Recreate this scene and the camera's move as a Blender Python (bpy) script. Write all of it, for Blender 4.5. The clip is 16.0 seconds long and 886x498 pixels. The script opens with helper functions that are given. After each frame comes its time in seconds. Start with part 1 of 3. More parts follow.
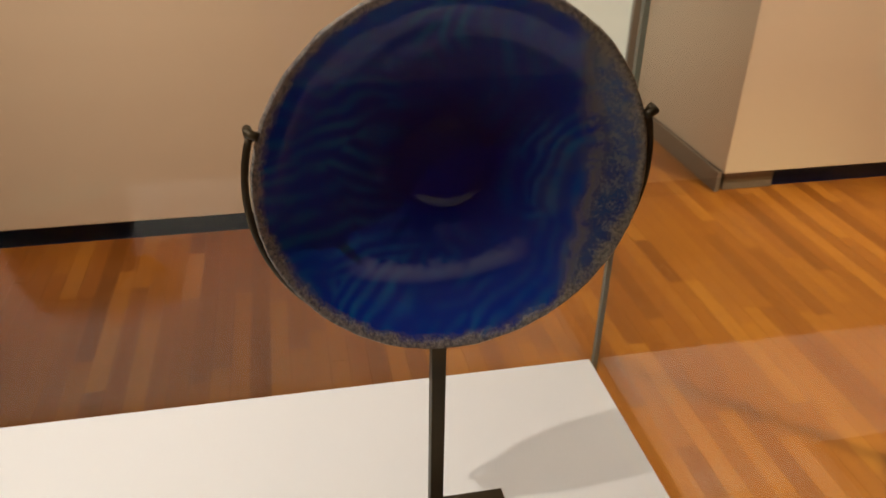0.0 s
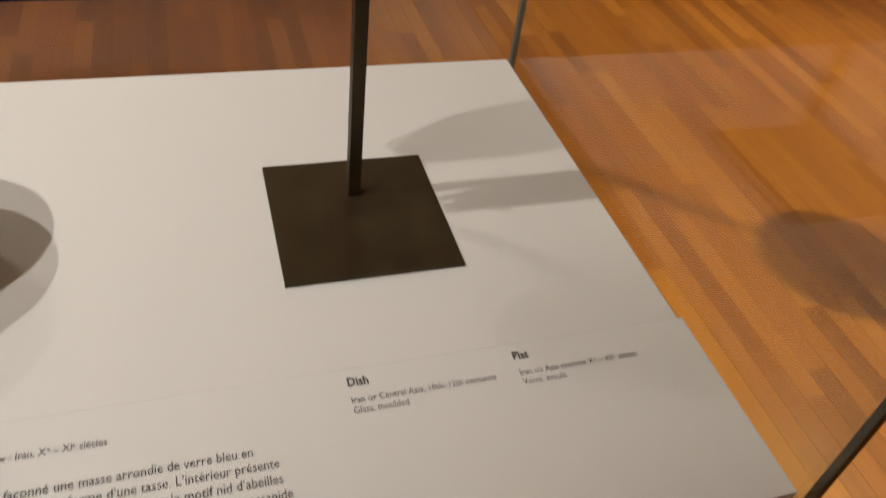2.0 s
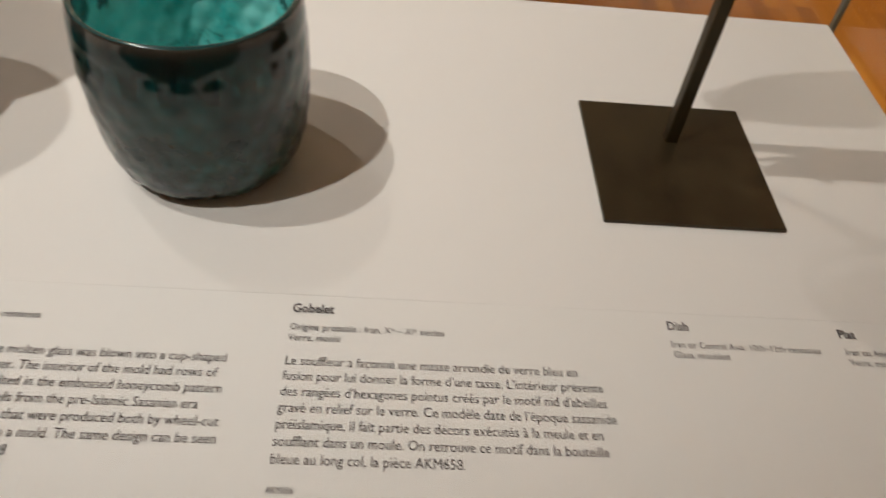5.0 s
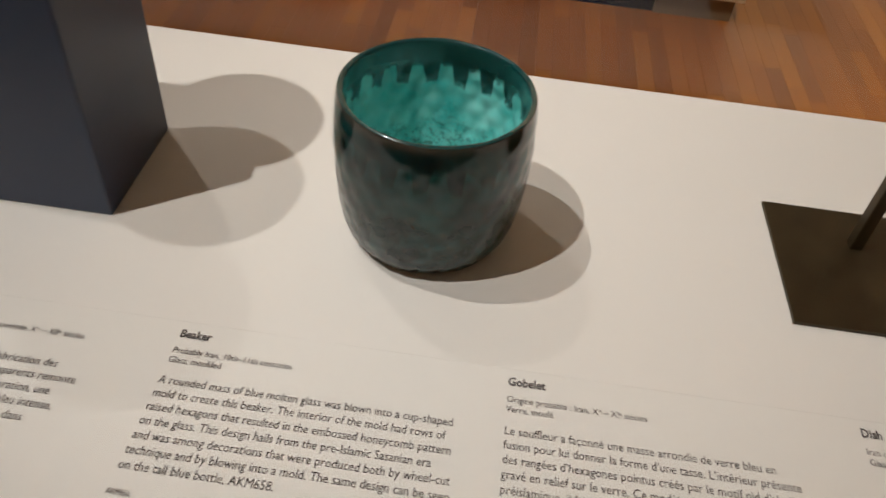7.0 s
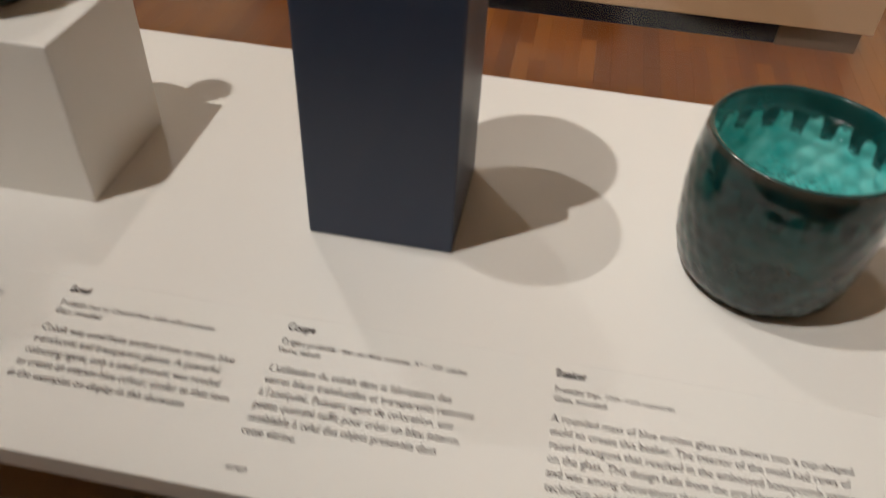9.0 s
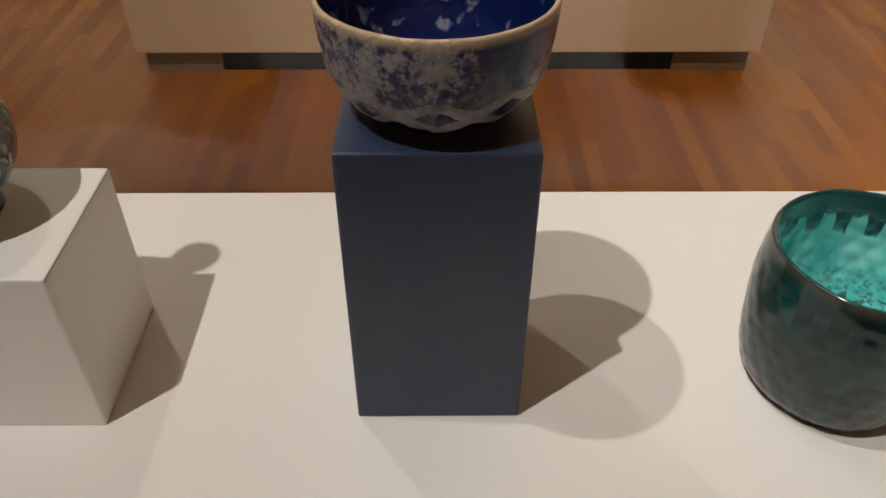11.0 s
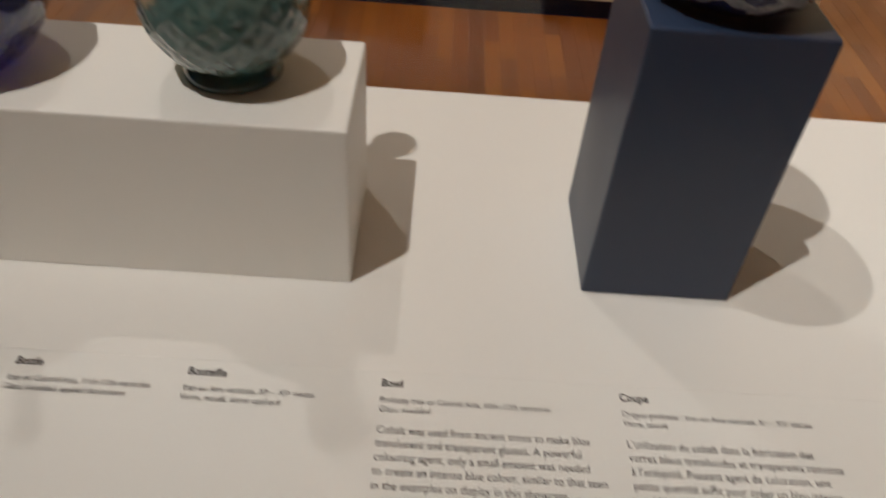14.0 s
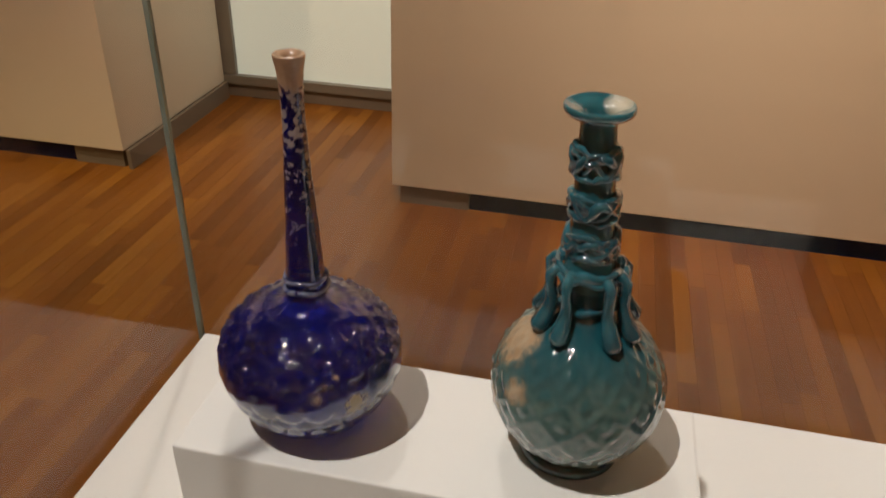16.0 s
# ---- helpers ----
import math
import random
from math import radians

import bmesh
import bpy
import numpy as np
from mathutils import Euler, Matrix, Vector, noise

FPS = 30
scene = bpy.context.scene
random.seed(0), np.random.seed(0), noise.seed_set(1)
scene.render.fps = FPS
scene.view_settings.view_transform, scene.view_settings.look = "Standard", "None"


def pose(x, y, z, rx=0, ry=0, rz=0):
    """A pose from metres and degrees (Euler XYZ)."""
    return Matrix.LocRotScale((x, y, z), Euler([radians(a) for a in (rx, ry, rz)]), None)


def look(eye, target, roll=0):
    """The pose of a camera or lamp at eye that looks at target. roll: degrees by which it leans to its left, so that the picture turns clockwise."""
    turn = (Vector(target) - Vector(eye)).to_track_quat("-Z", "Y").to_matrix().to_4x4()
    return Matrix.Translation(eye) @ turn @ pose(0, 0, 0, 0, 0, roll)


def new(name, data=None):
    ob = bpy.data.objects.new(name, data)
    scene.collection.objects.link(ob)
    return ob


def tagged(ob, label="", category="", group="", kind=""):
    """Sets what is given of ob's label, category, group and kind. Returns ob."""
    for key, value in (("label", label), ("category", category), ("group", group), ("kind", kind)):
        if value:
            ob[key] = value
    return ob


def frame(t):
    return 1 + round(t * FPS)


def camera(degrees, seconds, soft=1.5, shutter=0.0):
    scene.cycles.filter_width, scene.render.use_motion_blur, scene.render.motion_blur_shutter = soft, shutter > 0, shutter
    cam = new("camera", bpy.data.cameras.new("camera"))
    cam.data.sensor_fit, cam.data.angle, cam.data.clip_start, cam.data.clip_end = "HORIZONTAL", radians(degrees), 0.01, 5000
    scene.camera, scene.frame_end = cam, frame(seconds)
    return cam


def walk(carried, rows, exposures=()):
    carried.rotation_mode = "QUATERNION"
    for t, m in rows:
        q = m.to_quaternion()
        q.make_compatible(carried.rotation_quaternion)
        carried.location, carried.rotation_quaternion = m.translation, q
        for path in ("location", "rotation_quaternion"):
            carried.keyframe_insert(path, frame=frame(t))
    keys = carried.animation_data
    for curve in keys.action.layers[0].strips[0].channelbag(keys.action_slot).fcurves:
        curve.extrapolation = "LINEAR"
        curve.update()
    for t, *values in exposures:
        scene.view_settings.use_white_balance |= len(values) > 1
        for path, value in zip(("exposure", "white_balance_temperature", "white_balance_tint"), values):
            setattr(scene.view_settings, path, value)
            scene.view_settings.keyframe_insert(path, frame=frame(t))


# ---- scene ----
cam = camera(59.4, 16.0, 1.5, 0.4)
PATH = [
    (0, (-0.046, -0.236, 1.449), (0.314, 1.458, 0.448), 1.1),
    (0.3, (-0.081, -0.247, 1.465), (0.427, 1.423, 0.488), 2.0),
    (0.5, (-0.088, -0.248, 1.458), (0.489, 1.399, 0.481), 2.9),
    (1, (-0.074, -0.28, 1.425), (0.548, 1.292, 0.357), 4.2),
    (1.5, (-0.075, -0.302, 1.371), (0.513, 1.164, 0.145), 7.0),
    (1.6, (-0.076, -0.303, 1.36), (0.509, 1.142, 0.108), 7.5),
    (2, (-0.072, -0.315, 1.332), (0.48, 1.059, -0.012), 8.5),
    (2.5, (-0.074, -0.322, 1.305), (0.459, 0.98, -0.116), 10.0),
    (3, (-0.073, -0.32, 1.297), (0.431, 0.946, -0.167), 10.5),
    (3.5, (-0.073, -0.318, 1.298), (0.384, 0.946, -0.183), 10.8),
    (4, (-0.113, -0.316, 1.3), (0.267, 0.967, -0.186), 10.4),
    (4.5, (-0.153, -0.31, 1.302), (0.116, 1.007, -0.179), 9.1),
    (5, (-0.191, -0.31, 1.309), (-0.035, 1.042, -0.156), 8.0),
    (5.2, (-0.203, -0.312, 1.318), (-0.104, 1.05, -0.144), 7.1),
    (7.3, (-0.316, -0.342, 1.357), (-0.4, 1.093, -0.034), 6.1),
    (7.5, (-0.342, -0.352, 1.358), (-0.435, 1.083, -0.032), 6.2),
    (8, (-0.393, -0.393, 1.341), (-0.523, 1.037, -0.051), 6.2),
    (8.5, (-0.438, -0.39, 1.331), (-0.618, 1.044, -0.051), 5.1),
    (9, (-0.516, -0.369, 1.358), (-0.732, 1.086, 0.002), 3.3),
    (9.2, (-0.544, -0.338, 1.373), (-0.761, 1.135, 0.038), 2.5),
    (11.3, (-0.665, -0.275, 1.399), (-0.609, 1.261, 0.119), 0.7),
    (11.5, (-0.685, -0.301, 1.387), (-0.604, 1.215, 0.085), 1.3),
    (12, (-0.719, -0.336, 1.359), (-0.59, 1.131, 0.006), 2.7),
    (12.5, (-0.744, -0.351, 1.347), (-0.587, 1.071, -0.051), 4.0),
    (13, (-0.768, -0.351, 1.342), (-0.617, 1.053, -0.075), 4.7),
    (13.5, (-0.789, -0.354, 1.347), (-0.682, 1.071, -0.052), 4.9),
    (14, (-0.837, -0.351, 1.377), (-0.792, 1.11, 0.012), 5.0),
    (14.5, (-0.914, -0.323, 1.419), (-1.021, 1.251, 0.189), 4.4),
    (15, (-0.981, -0.289, 1.447), (-1.229, 1.345, 0.32), 3.9),
    (15.5, (-1.004, -0.28, 1.456), (-1.328, 1.376, 0.383), 2.8),
    (16, (-1.002, -0.264, 1.482), (-1.347, 1.417, 0.455), 1.7),
]
EXPOSURES = [(0.0, 0.35), (0.6, 0.35), (1.5, 0.1), (2.5, 0.0), (10.3, 0.1), (14.0, 0.0), (14.6, 0.04), (15.5, 0.28), (16.0, 0.35)]
walk(cam, [(t, look(eye, target, roll)) for t, eye, target, roll in PATH], EXPOSURES)

# ---------- light ----------
world = bpy.data.worlds.new("gallery_world")
scene.world = world
world.use_nodes = True
world.node_tree.nodes["Background"].inputs[0].default_value = (1.0, 0.78, 0.55, 1)
world.node_tree.nodes["Background"].inputs[1].default_value = 0.02

WARM = (1.0, 0.80, 0.60)


def spot(name, at, aim, watts, degrees, blend=0.5, radius=0.03, colour=WARM):
    lamp = bpy.data.lights.new(name, "SPOT")
    lamp.energy, lamp.spot_size, lamp.spot_blend = watts, radians(degrees), blend
    lamp.shadow_soft_size, lamp.color = radius, colour
    ob = new(name, lamp)
    ob.matrix_world = look(at, aim)
    return ob


# track spots over the showcase, then those over the floor and the wall washers
CASE = (1.0, 0.915, 0.865)
spot("spot_key", (-2.2, -1.05, 5.3), (-0.80, 0.36, 0.91), 485, 29, 1.0, 0.032, CASE)
spot("spot_side", (-1.75, 0.19, 4.05), (0.22, 0.13, 0.91), 158, 32, 0.9, 0.02, CASE)
spot("spot_back", (-1.75, 1.57, 4.05), (-0.5, 0.1, 0.91), 48, 46, 0.5, 0.03, CASE)
GOLD = (1.0, 0.67, 0.46)
AMBER = (1.0, 0.74, 0.35)
spot("spot_floor", (2.75, -0.3, 4.05), (1.9, 0.9, 0.0), 760, 45, 0.8, 0.012, AMBER)
# unseen extra spot, added to lighten the disc's shadow on the floor
spot("spot_floor", (3.7, 1.5, 4.05), (1.9, 0.9, 0.0), 320, 52, 0.8, 0.03, AMBER)
spot("spot_floor", (-3.6, -0.9, 4.05), (-3.2, 1.1, 0.0), 300, 40, 0.8, 0.08, AMBER)
for wx, watts in ((-1.5, 265), (0.3, 300), (2.9, 460), (4.6, 400), (-3.9, 165), (-5.4, 180)):
    spot("wall_washer", (wx, 0.5, 4.1), (wx, 2.5, 1.95), watts, 62, 0.7, 0.08, GOLD)
for wx in (-3.0, 0.0, 3.0):
    spot("wall_washer", (wx, -2.6, 4.1), (wx, -4.5, 1.5), 45, 70, 0.7, 0.08, GOLD)


# ---------- materials ----------
def nodes(name):
    m = bpy.data.materials.new(name)
    m.use_nodes = True
    t = m.node_tree
    return m, t, t.nodes["Principled BSDF"]


def add(t, kind, **inputs):
    n = t.nodes.new(kind)
    for key, value in inputs.items():
        n.inputs[key.replace("_", " ")].default_value = value
    return n


def coords(t, scale=(1, 1, 1), space="Object"):
    c, m = t.nodes.new("ShaderNodeTexCoord"), t.nodes.new("ShaderNodeMapping")
    m.inputs["Scale"].default_value = scale
    t.links.new(c.outputs[space], m.inputs["Vector"])
    return m.outputs[0]


def noise_tex(t, vec, scale, detail=4.0, rough=0.55):
    n = add(t, "ShaderNodeTexNoise", Scale=scale, Detail=detail, Roughness=rough)
    t.links.new(vec, n.inputs["Vector"])
    return n.outputs["Fac"]


def ramp(t, fac, stops):
    r = t.nodes.new("ShaderNodeValToRGB")
    while len(r.color_ramp.elements) < len(stops):
        r.color_ramp.elements.new(0.5)
    for e, (p, c) in zip(r.color_ramp.elements, stops):
        e.position, e.color = p, (*c, 1) if len(c) == 3 else c
    t.links.new(fac, r.inputs[0])
    return r.outputs[0]


def grey(t, fac, lo, hi):
    if lo > hi:
        return ramp(t, fac, [(hi, (1, 1, 1)), (lo, (0, 0, 0))])
    return ramp(t, fac, [(lo, (0, 0, 0)), (hi, (1, 1, 1))])


def mix(t, fac, a, b, kind="MIX"):
    n = t.nodes.new("ShaderNodeMix")
    n.data_type, n.blend_type = "RGBA", kind
    for sock, v in ((n.inputs[0], fac), (n.inputs[6], a), (n.inputs[7], b)):
        if hasattr(v, "is_linked"):
            t.links.new(v, sock)
        elif isinstance(v, (int, float)):
            sock.default_value = v
        else:
            sock.default_value = (*v, 1)
    return n.outputs[2]


def math_node(t, op, a, b=0.0):
    n = t.nodes.new("ShaderNodeMath")
    n.operation = op
    for sock, v in zip(n.inputs, (a, b)):
        if hasattr(v, "is_linked"):
            t.links.new(v, sock)
        else:
            sock.default_value = v
    return n.outputs[0]


def blob(t, v, at, near, far, ragged=None, amount=0.0):
    """1 close to a place on the thing, 0 farther off, with a ragged border."""
    d = t.nodes.new("ShaderNodeVectorMath")
    d.operation = "DISTANCE"
    t.links.new(v, d.inputs[0])
    d.inputs[1].default_value = at
    value = d.outputs["Value"]
    if ragged is not None:
        value = math_node(t, "ADD", value, math_node(t, "MULTIPLY", math_node(t, "SUBTRACT", ragged, 0.5), amount))
    return grey(t, value, far, near)


def bump(t, p, fac, strength, distance):
    b = add(t, "ShaderNodeBump", Strength=strength, Distance=distance)
    t.links.new(fac, b.inputs["Height"])
    t.links.new(b.outputs[0], p.inputs["Normal"])


def paint(name, colour, rough=0.6, speck=0.03, grain=180.0, relief=0.0004, spread=1.6):
    """Painted board: faint roller grain and broad unevenness."""
    m, t, p = nodes(name)
    v = coords(t)
    broad, fine = noise_tex(t, v, spread, 3), noise_tex(t, v, grain, 2)
    a = tuple(c * (1 - speck) for c in colour)
    b = tuple(min(1, c * (1 + speck)) for c in colour)
    c = mix(t, broad, a, b)
    c = mix(t, grey(t, fine, 0.3, 0.7), c, mix(t, 0.5, c, a), "MIX")
    t.links.new(c, p.inputs["Base Color"])
    t.links.new(ramp(t, broad, [(0.3, (rough - 0.06,) * 3), (0.7, (rough + 0.06,) * 3)]), p.inputs["Roughness"])
    bump(t, p, fine, 0.06, relief)
    return m


M_DECK = paint("white_lacquer", (0.80, 0.78, 0.74), 0.55, 0.02, 260)
M_PANEL = paint("label_board_white", (0.80, 0.785, 0.745), 0.5, 0.015, 300)
M_WALL = paint("wall_paint", (0.72, 0.66, 0.57), 0.75, 0.03, 90, 0.0008, 0.7)
M_CEIL = paint("ceiling_paint", (0.5, 0.46, 0.42), 0.85, 0.03, 60, 0.001, 0.5)
M_RISER = paint("riser_white", (0.80, 0.78, 0.74), 0.5, 0.02, 350)
M_BLUE = paint("riser_blue_grey", (0.023, 0.039, 0.078), 0.42, 0.05, 400, 0.0002, 6)
M_KICK = paint("kick_navy", (0.004, 0.007, 0.050), 0.9, 0.2, 80)
M_KICK.node_tree.nodes["Principled BSDF"].inputs["Specular IOR Level"].default_value = 0.0
M_GREY = paint("baseboard_grey", (0.20, 0.175, 0.15), 0.5, 0.06, 80)
M_FRAME = paint("frame_grey", (0.22, 0.21, 0.19), 0.4, 0.05, 80)
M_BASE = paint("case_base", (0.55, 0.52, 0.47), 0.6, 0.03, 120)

m, t, p = nodes("label_ink")
M_INK = m
v = coords(t)
t.links.new(mix(t, noise_tex(t, v, 900, 2), (0.045, 0.04, 0.045), (0.10, 0.09, 0.09)), p.inputs["Base Color"])
p.inputs["Roughness"].default_value = 0.6

m, t, p = nodes("showcase_glass")
M_GLASS = m
clear, gloss, both = t.nodes.new("ShaderNodeBsdfTransparent"), t.nodes.new("ShaderNodeBsdfGlossy"), t.nodes.new("ShaderNodeMixShader")
clear.inputs[0].default_value, gloss.inputs["Roughness"].default_value = (0.985, 1.0, 0.99, 1), 0.0
facing = t.nodes.new("ShaderNodeLayerWeight")
facing.inputs[0].default_value = 0.5
sheen = math_node(t, "ADD", 0.03, math_node(t, "MULTIPLY", 0.9, math_node(t, "POWER", facing.outputs["Facing"], 5.0)))
t.links.new(sheen, both.inputs[0])
t.links.new(clear.outputs[0], both.inputs[1])
t.links.new(gloss.outputs[0], both.inputs[2])
t.links.new(both.outputs[0], t.nodes["Material Output"].inputs["Surface"])

# back glass edges: the lit wall they reflect is put into a pale colour
m, t, p = nodes("glass_edge_pale_reflection")
M_EDGE = m
v = coords(t)
t.links.new(mix(t, noise_tex(t, v, 14, 2), (0.20, 0.30, 0.26), (0.48, 0.55, 0.51)), p.inputs["Base Color"])
p.inputs["Roughness"].default_value = 0.12
p.inputs["Transmission Weight"].default_value = 0.5

# front glass edges: same glass, coloured dark for the dim room it reflects
m, t, p = nodes("glass_edge_dark_reflection")
M_EDGE_DIM = m
v = coords(t)
t.links.new(mix(t, noise_tex(t, v, 14, 2), (0.006, 0.014, 0.010), (0.03, 0.045, 0.035)), p.inputs["Base Color"])
p.inputs["Roughness"].default_value = 0.15

m, t, p = nodes("frosted_panel")
M_FROST = m
v = coords(t)
c = mix(t, noise_tex(t, v, 0.9, 3), (0.66, 0.70, 0.62), (0.76, 0.79, 0.71))
t.links.new(c, p.inputs["Base Color"])
t.links.new(c, p.inputs["Emission Color"])
p.inputs["Emission Strength"].default_value = 0.30
p.inputs["Roughness"].default_value = 0.45

m, t, p = nodes("dark_steel")
M_STEEL = m
v = coords(t)
n1, n2 = noise_tex(t, v, 28, 5, 0.65), noise_tex(t, v, 400, 2)
t.links.new(ramp(t, n1, [(0.3, (0.032, 0.023, 0.010)), (0.6, (0.058, 0.042, 0.019)), (0.8, (0.086, 0.063, 0.030))]), p.inputs["Base Color"])
t.links.new(ramp(t, n1, [(0.3, (0.38,) * 3), (0.7, (0.55,) * 3)]), p.inputs["Roughness"])
p.inputs["Metallic"].default_value = 0.55
bump(t, p, n2, 0.2, 0.0003)

m, t, p = nodes("oak_strip")
M_WOOD = m
v = coords(t, (1, 1, 1))
info = t.nodes.new("ShaderNodeObjectInfo")
geo = t.nodes.new("ShaderNodeNewGeometry")
rnd = math_node(t, "FRACT", math_node(t, "ADD", info.outputs["Random"], geo.outputs["Random Per Island"]))
shift = t.nodes.new("ShaderNodeVectorMath")
shift.operation = "ADD"
comb = t.nodes.new("ShaderNodeCombineXYZ")
t.links.new(math_node(t, "MULTIPLY", rnd, 37.0), comb.inputs[0])
t.links.new(math_node(t, "MULTIPLY", rnd, 91.0), comb.inputs[1])
t.links.new(v, shift.inputs[0])
t.links.new(comb.outputs[0], shift.inputs[1])
stretch = t.nodes.new("ShaderNodeMapping")
stretch.inputs["Scale"].default_value = (28, 1.6, 28)
t.links.new(shift.outputs[0], stretch.inputs["Vector"])
g1, g2 = noise_tex(t, stretch.outputs[0], 1.0, 5, 0.6), noise_tex(t, stretch.outputs[0], 6.0, 3, 0.6)
base = ramp(t, rnd, [(0.0, (0.215, 0.080, 0.012)), (0.3, (0.30, 0.116, 0.018)), (0.75, (0.355, 0.147, 0.022)), (1.0, (0.41, 0.182, 0.031))])
c = mix(t, grey(t, g1, 0.3, 0.75), mix(t, 1.0, base, (0.80, 0.74, 0.68), "MULTIPLY"), base)
c = mix(t, math_node(t, "MULTIPLY", grey(t, g2, 0.5, 0.8), 0.3), c, (0.11, 0.038, 0.011))
t.links.new(c, p.inputs["Base Color"])
p.inputs["Specular IOR Level"].default_value = 0.32
t.links.new(ramp(t, g1, [(0.2, (0.30,) * 3), (0.8, (0.44,) * 3)]), p.inputs["Roughness"])


# ---------- mesh helpers ----------
def box_bm(x0, x1, y0, y1, z0, z1, bevel=0.0, bm=None):
    bm = bm or bmesh.new()
    made = bmesh.ops.create_cube(bm, size=1.0, matrix=Matrix.Translation(((x0 + x1) / 2, (y0 + y1) / 2, (z0 + z1) / 2)) @ Matrix.Diagonal((x1 - x0, y1 - y0, z1 - z0, 1)))
    if bevel:
        edges = list({e for v in made["verts"] for e in v.link_edges})
        bmesh.ops.bevel(bm, geom=edges, offset=bevel, segments=2, affect="EDGES", profile=0.6)
    return bm


def mesh_of(name, bm, material, smooth=False):
    me = bpy.data.meshes.new(name)
    bm.normal_update()
    bm.to_mesh(me)
    bm.free()
    for mat in material if isinstance(material, (list, tuple)) else [material]:
        me.materials.append(mat)
    if smooth:
        me.polygons.foreach_set("use_smooth", [True] * len(me.polygons))
    return me


def part(name, bm, material, parent=None, label="", smooth=False):
    ob = new(name, mesh_of(name, bm, material, smooth))
    ob.parent = parent
    return tagged(ob, label)


def thing(name, at, label, category, group="", kind=""):
    ob = new(name)
    ob.location = at
    return tagged(ob, label, category, group, kind)


def rel(parent, *bounds):
    """Box bounds given in the room, turned to the parent's own place."""
    o = parent.location
    return (bounds[0] - o.x, bounds[1] - o.x, bounds[2] - o.y, bounds[3] - o.y, bounds[4] - o.z, bounds[5] - o.z)


def smooth_profile(points, per=6):
    """Catmull-Rom through (r, z) points; a repeated point keeps a crease."""
    out = []
    n = len(points)
    for i in range(n - 1):
        p0, p1, p2, p3 = points[max(i - 1, 0)], points[i], points[i + 1], points[min(i + 2, n - 1)]
        if p1 == p2:
            continue
        for k in range(per):
            u = k / per
            out.append(tuple(0.5 * (2 * b + (c - a) * u + (2 * a - 5 * b + 4 * c - d) * u * u + (3 * b - a - 3 * c + d) * u ** 3) for a, b, c, d in zip(p0, p1, p2, p3)))
    out.append(points[-1])
    return [(max(r, 0.0), z) for r, z in out]


def lathe(profile, segments=96, relief=None, slot=None, bm=None):
    """Turns a profile round z. relief(angle, r, z, i) lifts the surface along its normal; slot(i) the material of ring i."""
    bm = bm or bmesh.new()
    rings = []
    for i, (r, z) in enumerate(profile):
        if r < 1e-5:
            rings.append([bm.verts.new((0, 0, z))])
            continue
        ring = []
        (ra, za), (rb, zb) = profile[max(i - 1, 0)], profile[min(i + 1, len(profile) - 1)]
        nr, nz = zb - za, ra - rb
        size = math.hypot(nr, nz) or 1.0
        nr, nz = (nr / size, nz / size) if nr >= 0 else (-nr / size, -nz / size)
        for k in range(segments):
            a = 2 * math.pi * k / segments
            lift = relief(a, r, z, i) if relief else 0.0
            rr = r + lift * nr
            ring.append(bm.verts.new((rr * math.cos(a), rr * math.sin(a), z + lift * nz)))
        rings.append(ring)
    for i in range(len(rings) - 1):
        a, b = rings[i], rings[i + 1]
        for k in range(segments):
            k2 = (k + 1) % segments
            if len(a) == 1 and len(b) == 1:
                break
            if len(a) == 1:
                f = bm.faces.new((a[0], b[k2], b[k]))
            elif len(b) == 1:
                f = bm.faces.new((a[k], a[k2], b[0]))
            else:
                f = bm.faces.new((a[k], a[k2], b[k2], b[k]))
            if slot:
                f.material_index = slot(i)
    return bm


def hexes(u, v):
    """0 at the middle of a honeycomb cell, 1 at its border. u, v count cells."""
    best = second = 9.0
    for row in (math.floor(v) - 1, math.floor(v), math.floor(v) + 1, math.floor(v) + 2):
        off = 0.5 * (row % 2)
        col = math.floor(u - off)
        for cc in (col, col + 1):
            d = math.hypot(u - cc - off, (v - row) * 0.87)
            if d < best:
                best, second = d, best
            elif d < second:
                second = d
    return min(1.0, best / max(second, 1e-6))


def tube_bm(points, radius, sides=10, bm=None, closed=False):
    """A round rod along points; radius is a number or one for each point."""
    bm = bm or bmesh.new()
    pts = [Vector(q) for q in points]
    n = len(pts)
    rings = []
    side = None
    for i, q in enumerate(pts):
        a, b = pts[(i - 1) % n if closed else max(i - 1, 0)], pts[(i + 1) % n if closed else min(i + 1, n - 1)]
        d = (b - a).normalized()
        if side is None:
            side = d.orthogonal().normalized()
        side = (side - d * side.dot(d)).normalized()
        up = d.cross(side)
        r = radius[i] if isinstance(radius, (list, tuple)) else radius
        rings.append([bm.verts.new(q + (side * math.cos(2 * math.pi * k / sides) + up * math.sin(2 * math.pi * k / sides)) * r) for k in range(sides)])
    for i in range(n if closed else n - 1):
        a, b = rings[i], rings[(i + 1) % n]
        for k in range(sides):
            bm.faces.new((a[k], a[(k + 1) % sides], b[(k + 1) % sides], b[k]))
    if not closed:
        bm.faces.new(list(reversed(rings[0])))
        bm.faces.new(rings[-1])
    return bm


def structure(name, bm, material, label, category, smooth=False):
    ob = part(name, bm, material, None, "", smooth)
    return tagged(ob, label, category, "", "structure")


